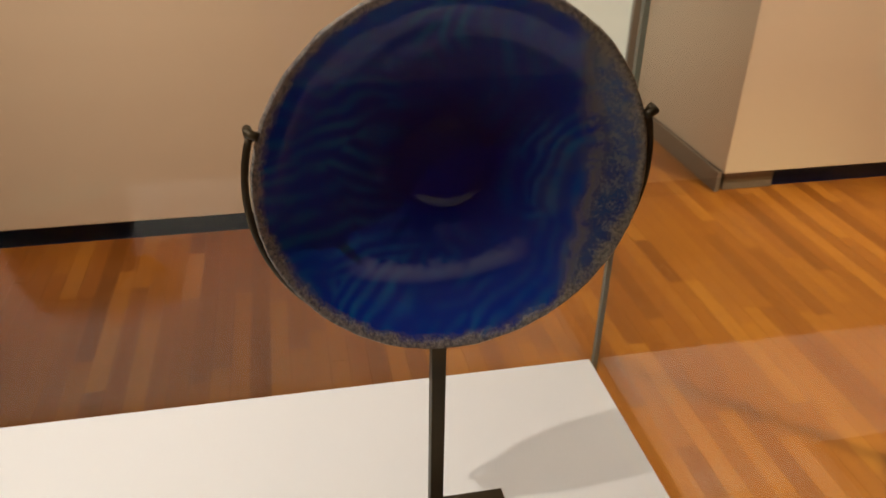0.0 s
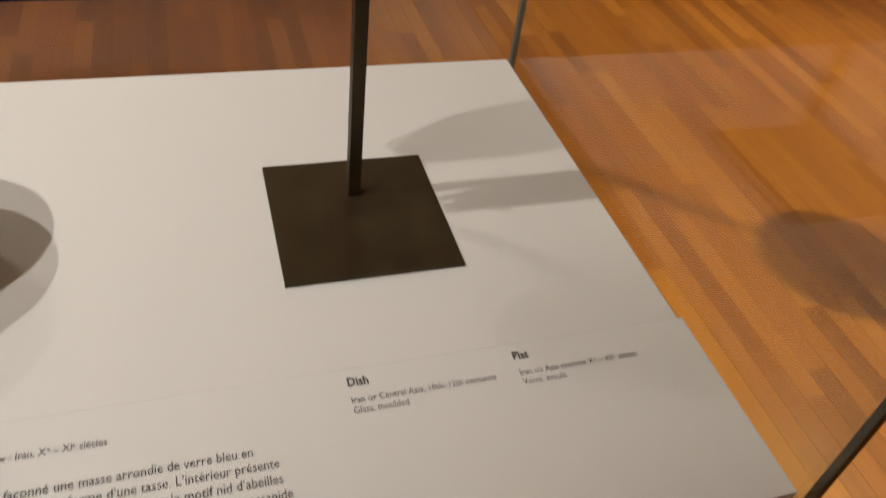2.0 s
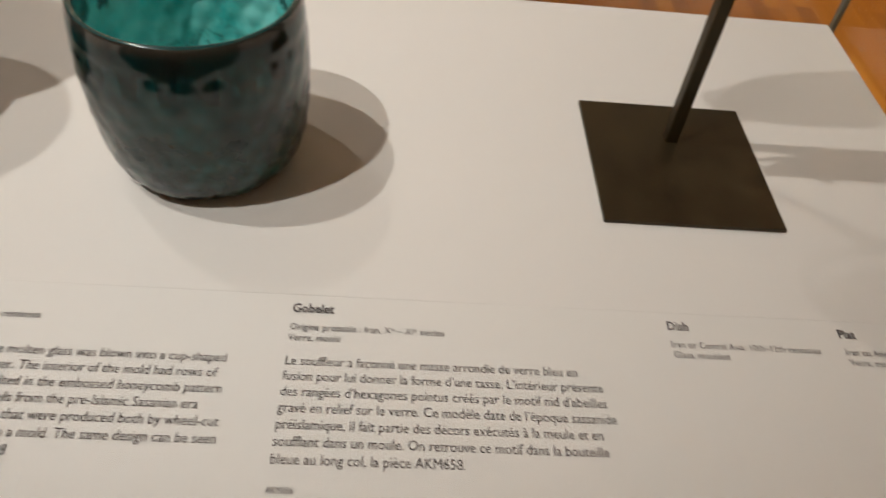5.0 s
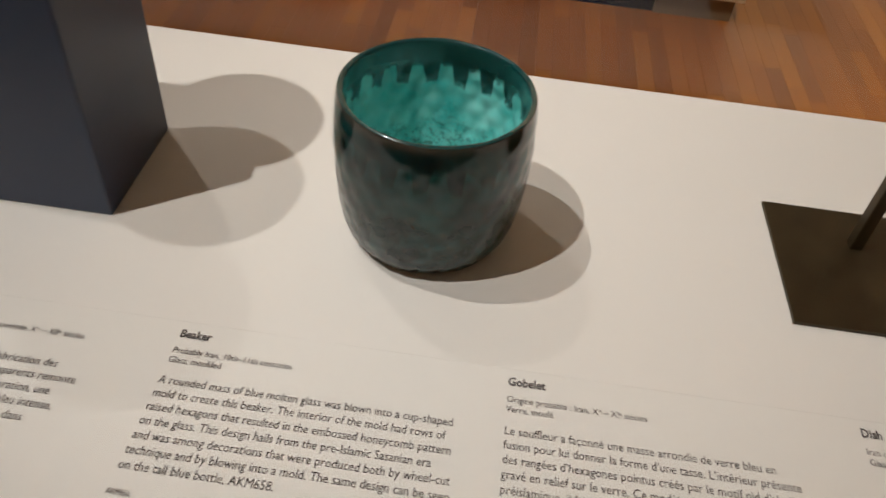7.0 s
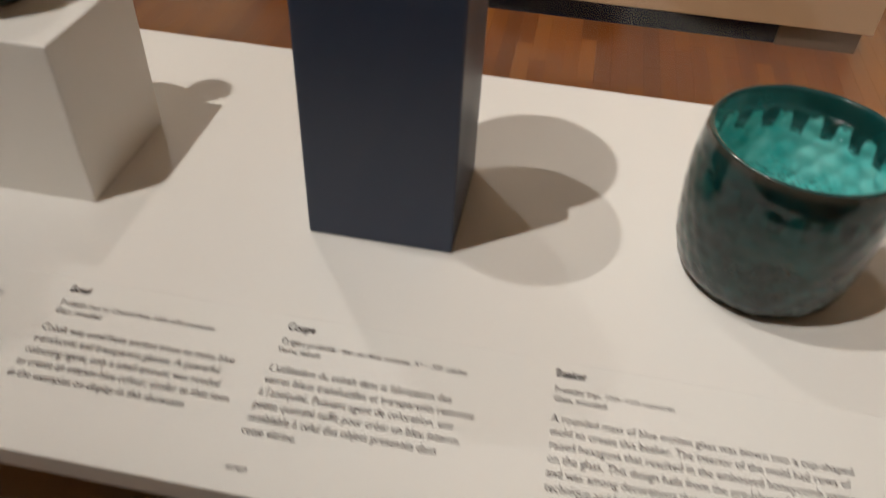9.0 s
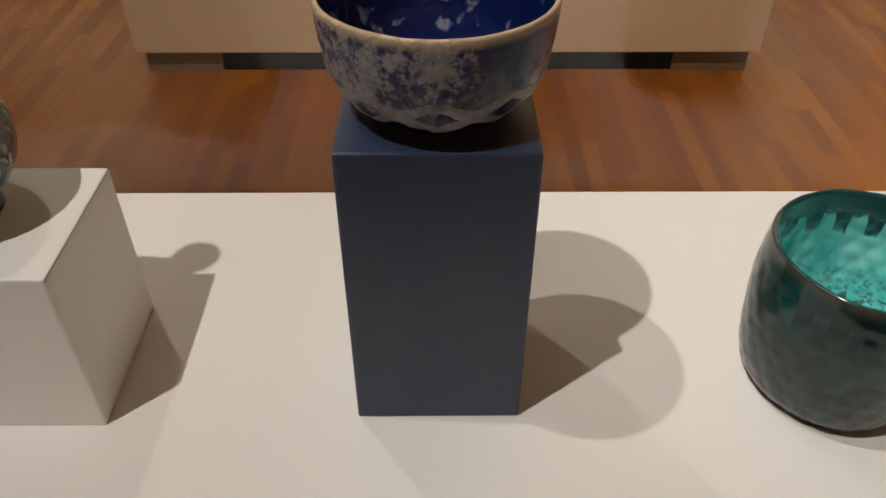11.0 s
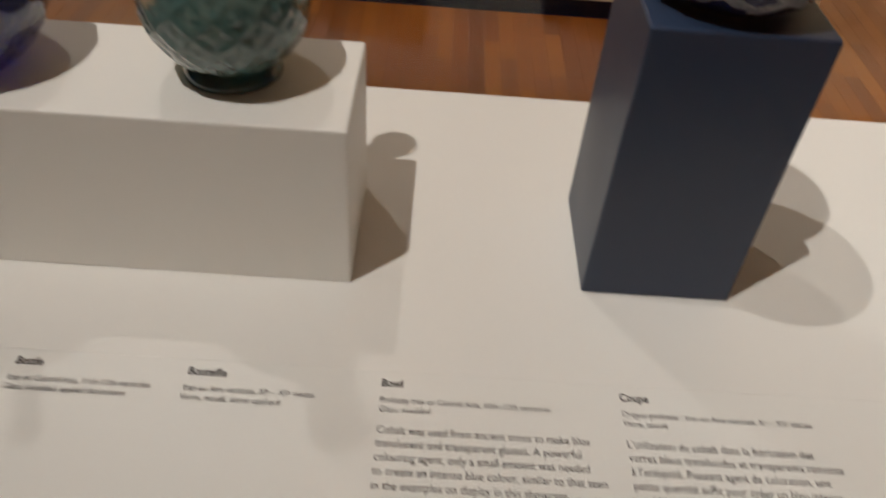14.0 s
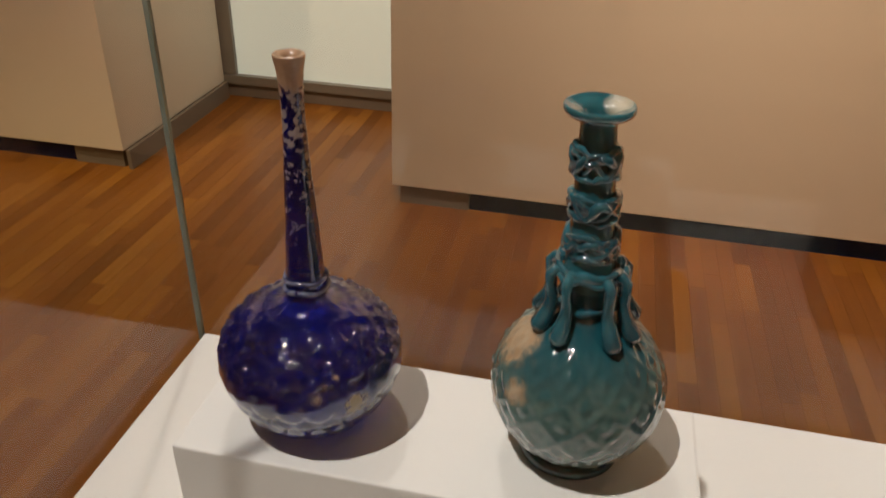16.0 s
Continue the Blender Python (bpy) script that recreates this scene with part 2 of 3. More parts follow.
# ---------- the room ----------
ROOM_X0, ROOM_X1, ROOM_Y0, BACK_Y, TOP = -7.0, 7.0, -4.5, 3.46, 5.5
structure("ceiling", box_bm(ROOM_X0, ROOM_X1, ROOM_Y0, BACK_Y + 0.2, TOP, TOP + 0.12), M_CEIL, "plain off-white gallery ceiling", "ceiling")
structure("wall_west", box_bm(ROOM_X0 - 0.2, ROOM_X0, ROOM_Y0, BACK_Y + 0.2, 0, TOP), M_WALL, "plain beige painted gallery wall", "wall")
structure("wall_east", box_bm(ROOM_X1, ROOM_X1 + 0.2, ROOM_Y0, BACK_Y + 0.2, 0, TOP), M_WALL, "plain beige painted gallery wall", "wall")
structure("wall_south", box_bm(ROOM_X0 - 0.2, ROOM_X1 + 0.2, ROOM_Y0 - 0.2, ROOM_Y0, 0, TOP), M_WALL, "plain beige painted gallery wall", "wall")
structure("wall_north", box_bm(ROOM_X0 - 0.2, ROOM_X1 + 0.2, BACK_Y + 0.06, BACK_Y + 0.26, 0, TOP), M_WALL, "beige wall behind frosted glazing", "wall")


def partition(name, x0, x1, y0, y1, z1, ends):
    """A thick display partition that stands clear of the floor on grey blocks, over a dark recessed kick."""
    top = thing(name, ((x0 + x1) / 2, y0, 0), "thick beige painted display partition over a dark recessed kick", "partition", "", "structure")
    part("panel", box_bm(*rel(top, x0, x1, y0, y1, 0.09, z1), 0.004), M_WALL, top)
    part("kick", box_bm(*rel(top, x0 + 0.05, x1 - 0.05, y0 + 0.042, y1 - 0.05, 0.0, 0.088)), M_KICK, top, "dark navy recessed kick")
    for a, b in ends:
        part("support_block", box_bm(*rel(top, a, b, y0 + 0.03, y1 - 0.02, 0.0, 0.087), 0.002), M_GREY, top, "grey support block")
    return top


partition("partition_center", -1.778, 0.581, 2.455, 3.20, 3.3, [(-1.752, -1.466), (0.267, 0.555)])
partition("partition_east", 1.750, ROOM_X1 - 0.01, 2.484, 3.42, 3.3, [(1.774, 2.008)])
partition("partition_west", ROOM_X0 + 0.01, -2.977, 2.458, 3.42, 3.3, [(-3.240, -3.003)])
structure("baseboard_east", box_bm(1.730, 1.748, 2.498, 3.42, 0, 0.09, 0.002), M_GREY, "grey baseboard beside the partition", "baseboard")
structure("baseboard_west", box_bm(-2.975, -2.957, 2.472, 3.42, 0, 0.09, 0.002), M_GREY, "grey baseboard beside the partition", "baseboard")


def glazing(name, x0, x1, left, right):
    """Frosted glazing between two frame posts of the given widths."""
    top = thing(name, ((x0 + x1) / 2, BACK_Y, 0), "pale frosted glazing in a grey metal frame", "window", "", "structure")
    part("pane", box_bm(*rel(top, x0 + left, x1 - right, BACK_Y + 0.015, BACK_Y + 0.04, 0.12, 3.6)), M_FROST, top, "pale glowing frosted pane")
    part("sill", box_bm(*rel(top, x0, x1, BACK_Y - 0.02, BACK_Y + 0.06, 0.072, 0.12), 0.002), M_FRAME, top)
    part("baseboard", box_bm(*rel(top, x0, x1, BACK_Y, BACK_Y + 0.06, 0.0, 0.07), 0.002), M_GREY, top)
    for a, width in ((x0, left), (x1 - right, right)):
        part("mullion", box_bm(*rel(top, a, a + width - 0.001, BACK_Y - 0.01, BACK_Y + 0.06, 0.122, 3.6), 0.003), M_FRAME, top)


glazing("window_1", -3.02, -0.7, 0.10, 0.06)
glazing("window_2", -0.7, 1.79, 0.06, 0.10)

# ---------- the showcase ----------
DECK = 0.91
X0, X1, Y0, Y1 = -1.427, 0.260, -0.141, 0.407
SEAM = 0.011
case = thing("display_case", ((X0 + X1) / 2, (Y0 + Y1) / 2, 0), "white museum display case under clear glass panes", "display case")
part("deck", box_bm(*rel(case, X0, X1, SEAM, Y1, DECK - 0.02, DECK)), M_DECK, case, "matt white lacquered deck")
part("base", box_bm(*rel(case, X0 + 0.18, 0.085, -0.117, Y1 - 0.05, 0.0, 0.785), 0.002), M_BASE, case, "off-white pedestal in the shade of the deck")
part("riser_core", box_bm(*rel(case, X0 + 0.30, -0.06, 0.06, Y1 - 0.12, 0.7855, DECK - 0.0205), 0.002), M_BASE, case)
GB, GT, GW = 0.60, 2.15, 0.0065
gx0, gx1, gy0, gy1 = X0 - 0.006, X1 + 0.007, Y0 - 0.003, Y1 + 0.003
for bounds in ((gx0, gx1, gy0 - GW, gy0), (gx0, gx1, gy1, gy1 + GW), (gx0 - GW, gx0, gy0, gy1), (gx1, gx1 + GW, gy0, gy1)):
    pane = part("pane", box_bm(*rel(case, *bounds, GB, GT)), M_GLASS, case, "clear glass pane")
    pane.visible_shadow = False
for ex in (gx0 - GW, gx1):
    for ey in (gy0 - GW, gy1):
        part("glass_edge", box_bm(*rel(case, ex + 0.0002, ex + GW - 0.0002, ey + 0.0002, ey + GW - 0.0002, GB, GT), 0.001), M_EDGE_DIM if ey < 0 else M_EDGE, case, "green glass edge coloured dark for a dim reflection" if ey < 0 else "green glass edge coloured pale for a bright reflection")
board = tagged(new("label_board", mesh_of("label_board", box_bm((X0 - X1) / 2 - 0.004, (X1 - X0) / 2 + 0.004, Y0, SEAM, -0.02, -0.0002), M_PANEL)),
               "white printed label board along the front of the display case", "label board")
board.location = ((X0 + X1) / 2, 0, DECK)

# one type size and one width factor for each style: (size, stretch, weight)
HEAD, SUB, BODY, NUM = (0.0100, 0.80, 0.026), (0.0074, 0.820, 0.0), (0.0094, 0.797, 0.0), (0.0058, 0.71, 0.0)


def text_mesh(bm, words, x, y, style):
    """Sets words in the built-in font; a piece between carets is raised and small."""
    size, stretch, weight = style
    for k, piece in enumerate(words.split("^")):
        if not piece:
            continue
        small = k % 2 == 1
        scale = 0.62 if small else 1.0
        curve = bpy.data.curves.new("words", "FONT")
        curve.body, curve.size, curve.offset, curve.resolution_u = piece, 1.0, weight, 2
        tmp = bpy.data.objects.new("words", curve)
        me = bpy.data.meshes.new_from_object(tmp)
        me.transform(Matrix.Translation((x, y + (0.30 * size if small else 0.0), 0)) @ Matrix.Diagonal((size * scale * stretch, size * scale, size, 1)))
        bm.from_mesh(me)
        x = max(q.co.x for q in me.vertices) + 0.05 * size * stretch
        bpy.data.objects.remove(tmp)
        bpy.data.curves.remove(curve)
        bpy.data.meshes.remove(me)


def bar(bm, x, y, width, height):
    box_bm(x, x + width, y, y + height, 0.0, 0.0002, 0, bm)


def caption(x, head, subs, body=(), number="", subs_bars=()):
    dx = x - board.location.x
    bm = bmesh.new()
    text_mesh(bm, head, dx, -0.0035, HEAD)
    part("caption_heading", bm, M_INK, board).location.z = 0.0003
    bm = bmesh.new()
    for i, words in enumerate(subs):
        text_mesh(bm, words, dx, -0.0175 - 0.0082 * i, SUB)
    for i, width in enumerate(subs_bars):
        bar(bm, dx, -0.0175 - 0.0082 * i, width, 0.0011)
    for i, words in enumerate(body):
        text_mesh(bm, words, dx, -0.0436 - 0.01082 * i, BODY)
    part("caption_text", bm, M_INK, board).location.z = 0.0003
    bm = bmesh.new()
    if number:
        text_mesh(bm, number, dx, -0.1255, NUM)
    else:
        text_mesh(bm, "AKM", dx, -0.1255, NUM)
        bar(bm, dx + 0.0088, -0.1246, 0.0058, 0.0016)
    part("inventory_number", bm, M_INK, board).location.z = 0.0003


caption(0.0, "Dish", ("Iran or Central Asia, 10th–12th centuries", "Glass, moulded"), (), "AKM660")
caption(0.119, "Plat", ("Iran ou Asie centrale X^e^ – XII^e^ siècles", "Verre, moulé."), (), "AKM660")
caption(-0.246, "Gobelet", ("Origine probable : Iran, X^e^ – XI^e^ siècles", "Verre, moulé"), (
    "Le souffleur a façonné une masse arrondie de verre bleu en",
    "fusion pour lui donner la forme d’une tasse. L’intérieur présente",
    "des rangées d’hexagones pointus créés par le motif nid d’abeilles",
    "gravé en relief sur le verre. Ce modèle date de l’époque sassanide",
    "préislamique, il fait partie des décors exécutés à la meule et en",
    "soufflant dans un moule. On retrouve ce motif dans la bouteille",
    "bleue au long col, la pièce AKM658."), "AKM656")
caption(-0.482, "Beaker", ("Probably Iran, 10th–11th centuries", "Glass, moulded"), (
    "A rounded mass of blue molten glass was blown into a cup-shaped",
    "mold to create this beaker. The interior of the mold had rows of",
    "raised hexagons that resulted in the embossed honeycomb pattern",
    "on the glass. This design hails from the pre-Islamic Sasanian era",
    "and was among decorations that were produced both by wheel-cut",
    "technique and by blowing into a mold. The same design can be seen",
    "on the tall blue bottle, AKM658."), "AKM656")
caption(-0.686, "Coupe", ("Origine probable : Iran ou Asie centrale, X^e^ – XII^e^ siècles", "Verre, moulé"), (
    "L’utilisation du cobalt dans la fabrication des",
    "verres bleus translucides et transparents remonte",
    "à l’antiquité. Puissant agent de coloration, une",
    "petite quantité suffit pour créer un bleu intense,",
    "semblable à celui des objets présentés dans",
    "cette vitrine."), "AKM659")
caption(-0.863, "Bowl", ("Probably Iran or Central Asia, 10th–12th centuries", "Glass, moulded"), (
    "Cobalt was used from ancient times to make blue",
    "translucent and transparent glasses. A powerful",
    "colouring agent, only a small amount was needed",
    "to create an intense blue colour, similar to that seen",
    "in the examples on display in this showcase."), "AKM659")
caption(-1.005, "Bouteille", ("Iran ou Asie centrale, XI^e^ – XII^e^ siècles", "Verre, moulé, décor appliqué"))
caption(-1.130, "Bottle", ("Iran or Central Asia, 11th–12th centuries", "Glass, moulded, applied decoration"))
caption(-1.275, "Bouteille", (), (), "", (0.095, 0.055))


# ---------- vessel materials ----------
def vessel(name, rough, transmission, ior=1.5):
    m, t, p = nodes(name)
    p.inputs["Roughness"].default_value = rough
    p.inputs["Transmission Weight"].default_value = transmission
    p.inputs["IOR"].default_value = ior
    p.inputs["Coat Weight"].default_value, p.inputs["Coat Roughness"].default_value = 0.6, 0.04
    return m, t, p, coords(t)


def separate(t, v):
    s = t.nodes.new("ShaderNodeSeparateXYZ")
    t.links.new(v, s.inputs[0])
    return s.outputs


def radius_of(t, v):
    x, y, z = separate(t, v)
    return math_node(t, "SQRT", math_node(t, "ADD", math_node(t, "MULTIPLY", x, x), math_node(t, "MULTIPLY", y, y)))


# the dish: cobalt with teal strokes, a tan crust band, a grey veil beside it and a worn rim
M_DISH, t, p, v = vessel("cobalt_dish_glass", 0.05, 0.1, 1.5)
p.inputs["Coat Weight"].default_value, p.inputs["Specular IOR Level"].default_value = 0.0, 0.22
x, y, z = separate(t, v)
drift = t.nodes.new("ShaderNodeTexNoise")
drift.inputs["Scale"].default_value, drift.inputs["Detail"].default_value = 22.0, 2.0
t.links.new(v, drift.inputs["Vector"])
bent = t.nodes.new("ShaderNodeVectorMath")
bent.operation = "MULTIPLY_ADD"
bent.inputs[1].default_value = (0.026, 0.026, 0.0)
t.links.new(drift.outputs["Color"], bent.inputs[0])
t.links.new(v, bent.inputs[2])
cells = t.nodes.new("ShaderNodeTexVoronoi")
cells.distance, cells.inputs["Scale"].default_value, cells.inputs["Randomness"].default_value = "EUCLIDEAN", 15.0, 1.0
t.links.new(bent.outputs[0], cells.inputs["Vector"])
bx, by, bz = separate(t, bent.outputs[0])
turn = math_node(t, "MULTIPLY", separate(t, cells.outputs["Color"])[0], 6.283)
along = math_node(t, "ADD", math_node(t, "MULTIPLY", bx, math_node(t, "COSINE", turn)), math_node(t, "MULTIPLY", by, math_node(t, "SINE", turn)))
phase = math_node(t, "ADD", math_node(t, "MULTIPLY", along, 560.0), math_node(t, "MULTIPLY", cells.outputs["Distance"], 14.0))
rings = math_node(t, "ADD", 0.5, math_node(t, "MULTIPLY", 0.5, math_node(t, "SINE", phase)))
n1, n2, n3 = noise_tex(t, v, 20, 4), noise_tex(t, v, 420, 4, 0.7), noise_tex(t, v, 70, 5, 0.7)
r = radius_of(t, v)
stroke = math_node(t, "MULTIPLY", grey(t, rings, 0.25, 1.0), grey(t, n1, 0.36, 0.62))
stroke = math_node(t, "MULTIPLY", stroke, grey(t, r, 0.032, 0.078))
c = mix(t, grey(t, r, 0.030, 0.100), (0.0002, 0.0022, 0.115), (0.0008, 0.038, 0.380))
c = mix(t, math_node(t, "MULTIPLY", stroke, 0.55), c, (0.004, 0.240, 0.540))
wander = noise_tex(t, v, 24, 3)
edge_x = math_node(t, "ADD", x, math_node(t, "MULTIPLY", math_node(t, "SUBTRACT", wander, 0.5), 0.030))
bow = math_node(t, "ADD", edge_x, math_node(t, "MULTIPLY", math_node(t, "MULTIPLY", y, y), 2.2))
speckle = grey(t, math_node(t, "ADD", math_node(t, "MULTIPLY", n2, 0.5), math_node(t, "MULTIPLY", n3, 0.5)), 0.45, 0.58)
outer_side = grey(t, bow, 0.090, 0.096)
c = mix(t, math_node(t, "MULTIPLY", outer_side, 0.55), c, (0.040, 0.075, 0.155))
c = mix(t, math_node(t, "MULTIPLY", math_node(t, "MULTIPLY", outer_side, speckle), 0.75), c, mix(t, n3, (0.11, 0.13, 0.17), (0.36, 0.34, 0.30)))
band = math_node(t, "MULTIPLY", grey(t, math_node(t, "ABSOLUTE", math_node(t, "SUBTRACT", bow, 0.0905)), 0.0050, 0.0028), grey(t, n3, 0.30, 0.52))
c = mix(t, math_node(t, "MULTIPLY", band, 0.8), c, mix(t, n2, (0.13, 0.105, 0.075), (0.30, 0.25, 0.18)))
veil = math_node(t, "MULTIPLY", math_node(t, "MULTIPLY", grey(t, bow, 0.056, 0.066), grey(t, n1, 0.42, 0.56)), grey(t, n3, 0.32, 0.62))
c = mix(t, math_node(t, "MULTIPLY", veil, 0.42), c, (0.085, 0.125, 0.190))
# pale jagged crescent low in the dish: a reflection painted into the colour
dx, dy = math_node(t, "ADD", x, 0.006), math_node(t, "SUBTRACT", y, 0.060)
arc = math_node(t, "SQRT", math_node(t, "ADD", math_node(t, "MULTIPLY", dx, dx), math_node(t, "MULTIPLY", dy, dy)))
jag = math_node(t, "ADD", arc, math_node(t, "MULTIPLY", math_node(t, "SUBTRACT", noise_tex(t, v, 95, 3), 0.5), 0.022))
crescent_reflection = math_node(t, "MULTIPLY", math_node(t, "MULTIPLY", grey(t, jag, 0.128, 0.1295), grey(t, arc, 0.1400, 0.1355)), grey(t, math_node(t, "ABSOLUTE", dx), 0.062, 0.045))
c = mix(t, math_node(t, "MULTIPLY", crescent_reflection, 0.55), c, (0.20, 0.25, 0.46))
nicks = math_node(t, "MULTIPLY", grey(t, n2, 0.70, 0.74), grey(t, n3, 0.56, 0.62))
c = mix(t, nicks, c, (0.30, 0.34, 0.40))
rim = grey(t, math_node(t, "ADD", r, math_node(t, "MULTIPLY", math_node(t, "SUBTRACT", n3, 0.5), 0.012)), 0.1118, 0.1134)
c = mix(t, math_node(t, "MULTIPLY", rim, 0.9), c, mix(t, grey(t, n2, 0.35, 0.65), (0.10, 0.085, 0.06), (0.52, 0.44, 0.31)))
t.links.new(c, p.inputs["Base Color"])
worn = math_node(t, "MAXIMUM", math_node(t, "MAXIMUM", math_node(t, "MULTIPLY", outer_side, speckle), band), math_node(t, "MAXIMUM", rim, math_node(t, "MULTIPLY", veil, 0.3)))
t.links.new(math_node(t, "ADD", 0.045, math_node(t, "MULTIPLY", worn, 0.42)), p.inputs["Roughness"])
bump(t, p, math_node(t, "ADD", math_node(t, "MULTIPLY", rings, 0.2), math_node(t, "MULTIPLY", n3, 0.8)), 0.2, 0.0012)

# the beaker: weathered dark teal outside; turquoise inside, light through the glass painted in
M_BEAK_OUT, t, p, v = vessel("beaker_teal_weathered", 0.22, 0.35)
p.inputs["Coat Weight"].default_value, p.inputs["Specular IOR Level"].default_value = 0.2, 0.35
x, y, z = separate(t, v)
n1, n2, n3 = noise_tex(t, v, 22, 5, 0.6), noise_tex(t, v, 130, 4, 0.65), noise_tex(t, v, 60, 3)
c = mix(t, grey(t, n1, 0.38, 0.66), (0.001, 0.018, 0.021), (0.008, 0.115, 0.110))
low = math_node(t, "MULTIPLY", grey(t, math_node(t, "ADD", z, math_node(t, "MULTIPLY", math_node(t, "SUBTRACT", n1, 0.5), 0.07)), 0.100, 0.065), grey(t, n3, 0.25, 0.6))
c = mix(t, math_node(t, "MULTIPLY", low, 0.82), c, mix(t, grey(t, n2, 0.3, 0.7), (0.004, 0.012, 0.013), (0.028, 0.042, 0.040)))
rust = math_node(t, "MULTIPLY", grey(t, n2, 0.58, 0.70), grey(t, n1, 0.48, 0.6))
c = mix(t, math_node(t, "MULTIPLY", rust, 0.7), c, (0.22, 0.12, 0.05))
lip = grey(t, math_node(t, "ADD", z, math_node(t, "MULTIPLY", n3, 0.003)), 0.1265, 0.1285)
c = mix(t, math_node(t, "MULTIPLY", lip, 0.75), c, mix(t, n2, (0.06, 0.05, 0.04), (0.24, 0.20, 0.15)))
t.links.new(c, p.inputs["Base Color"])
t.links.new(math_node(t, "ADD", 0.08, math_node(t, "MULTIPLY", low, 0.22)), p.inputs["Roughness"])
t.links.new(math_node(t, "SUBTRACT", 0.6, math_node(t, "MULTIPLY", low, 0.4)), p.inputs["Transmission Weight"])
bump(t, p, n2, 0.2, 0.0006)

M_BEAK_IN, t, p, v = vessel("beaker_turquoise_lit_inside", 0.14, 0.1)
n1, n2 = noise_tex(t, v, 40, 5, 0.6), noise_tex(t, v, 170, 5, 0.75)
x, y, z = separate(t, v)
c = mix(t, grey(t, n1, 0.3, 0.7), (0.06, 0.64, 0.62), (0.36, 0.90, 0.85))
specks = math_node(t, "MULTIPLY", grey(t, n2, 0.51, 0.57), grey(t, math_node(t, "ADD", z, math_node(t, "MULTIPLY", n1, 0.06)), 0.100, 0.055))
c = mix(t, math_node(t, "MULTIPLY", specks, 0.9), c, (0.035, 0.060, 0.045))
# dark toothed band below the rim: refraction and reflection painted into the colour
n3 = noise_tex(t, v, 95, 2)
turns = math_node(t, "MULTIPLY", math_node(t, "ARCTAN2", y, x), 19.0)
teeth = math_node(t, "MULTIPLY", grey(t, math_node(t, "ADD", math_node(t, "MULTIPLY", math_node(t, "SINE", turns), 0.5), 0.5), 0.35, 0.65), 0.016)
upper = grey(t, math_node(t, "ADD", math_node(t, "ADD", z, teeth), math_node(t, "MULTIPLY", math_node(t, "SUBTRACT", n3, 0.5), 0.024)), 0.106, 0.110)
c = mix(t, math_node(t, "MULTIPLY", upper, 0.95), c, (0.001, 0.028, 0.030))
t.links.new(c, p.inputs["Base Color"])
bump(t, p, n2, 0.15, 0.0005)

# the cobalt bottle
M_COBALT, t, p, v = vessel("cobalt_bottle_glass", 0.04, 0.75)
p.inputs["Coat Weight"].default_value, p.inputs["Specular IOR Level"].default_value = 1.0, 0.5
p.inputs["Coat Roughness"].default_value, p.inputs["Coat IOR"].default_value = 0.08, 1.6
x, y, z = separate(t, v)
n1, n2, n3 = noise_tex(t, v, 35, 4), noise_tex(t, v, 210, 3, 0.5), noise_tex(t, v, 16, 3)
c = mix(t, grey(t, n1, 0.3, 0.75), (0.0006, 0.0036, 0.095), (0.0018, 0.0140, 0.340))
high = grey(t, z, 0.185, 0.27)
flecks = math_node(t, "MULTIPLY", grey(t, math_node(t, "ADD", n2, math_node(t, "MULTIPLY", high, 0.16)), 0.60, 0.64), grey(t, z, 0.12, 0.2))
c = mix(t, math_node(t, "MULTIPLY", flecks, 0.8), c, mix(t, n1, (0.30, 0.22, 0.16), (0.45, 0.38, 0.30)))
spots = blob(t, v, (0.050, -0.046, 0.056), 0.009, 0.012, n2, 0.012)
for at, size in (((0.028, -0.064, 0.066), 0.0035), ((0.034, -0.060, 0.074), 0.003), ((0.018, -0.069, 0.060), 0.003), ((0.040, -0.052, 0.078), 0.0025)):
    spots = math_node(t, "MAXIMUM", spots, blob(t, v, at, size, size + 0.001, n2, 0.003))
c = mix(t, spots, c, (0.36, 0.25, 0.12))
mouth = grey(t, math_node(t, "ADD", z, math_node(t, "MULTIPLY", n2, 0.012)), 0.270, 0.276)
c = mix(t, mouth, c, mix(t, n2, (0.35, 0.19, 0.10), (0.52, 0.34, 0.22)))
t.links.new(c, p.inputs["Base Color"])
worn = math_node(t, "MAXIMUM", mouth, math_node(t, "MAXIMUM", spots, flecks))
t.links.new(math_node(t, "ADD", 0.035, math_node(t, "MULTIPLY", worn, 0.35)), p.inputs["Roughness"])
t.links.new(math_node(t, "SUBTRACT", 0.78, math_node(t, "MULTIPLY", worn, 0.78)), p.inputs["Transmission Weight"])

shoulder = math_node(t, "MULTIPLY", grey(t, z, 0.060, 0.070), grey(t, z, 0.104, 0.098))
bump(t, p, math_node(t, "MULTIPLY", noise_tex(t, v, 150, 2, 0.5), math_node(t, "ADD", 0.08, shoulder)), 0.6, 0.0018)

M_PALE, t, p, v = vessel("pale_blue_thread", 0.12, 0.3)
n1 = noise_tex(t, v, 150, 4)
t.links.new(mix(t, grey(t, n1, 0.35, 0.65), (0.012, 0.016, 0.11), (0.26, 0.28, 0.36)), p.inputs["Base Color"])

M_THREAD, t, p, v = vessel("turquoise_thread_glass", 0.05, 0.15)
p.inputs["Coat Weight"].default_value, p.inputs["Coat Roughness"].default_value, p.inputs["Coat IOR"].default_value = 1.0, 0.11, 1.7
n1 = noise_tex(t, v, 60, 4)
t.links.new(mix(t, grey(t, n1, 0.3, 0.7), (0.005, 0.052, 0.072), (0.034, 0.170, 0.210)), p.inputs["Base Color"])
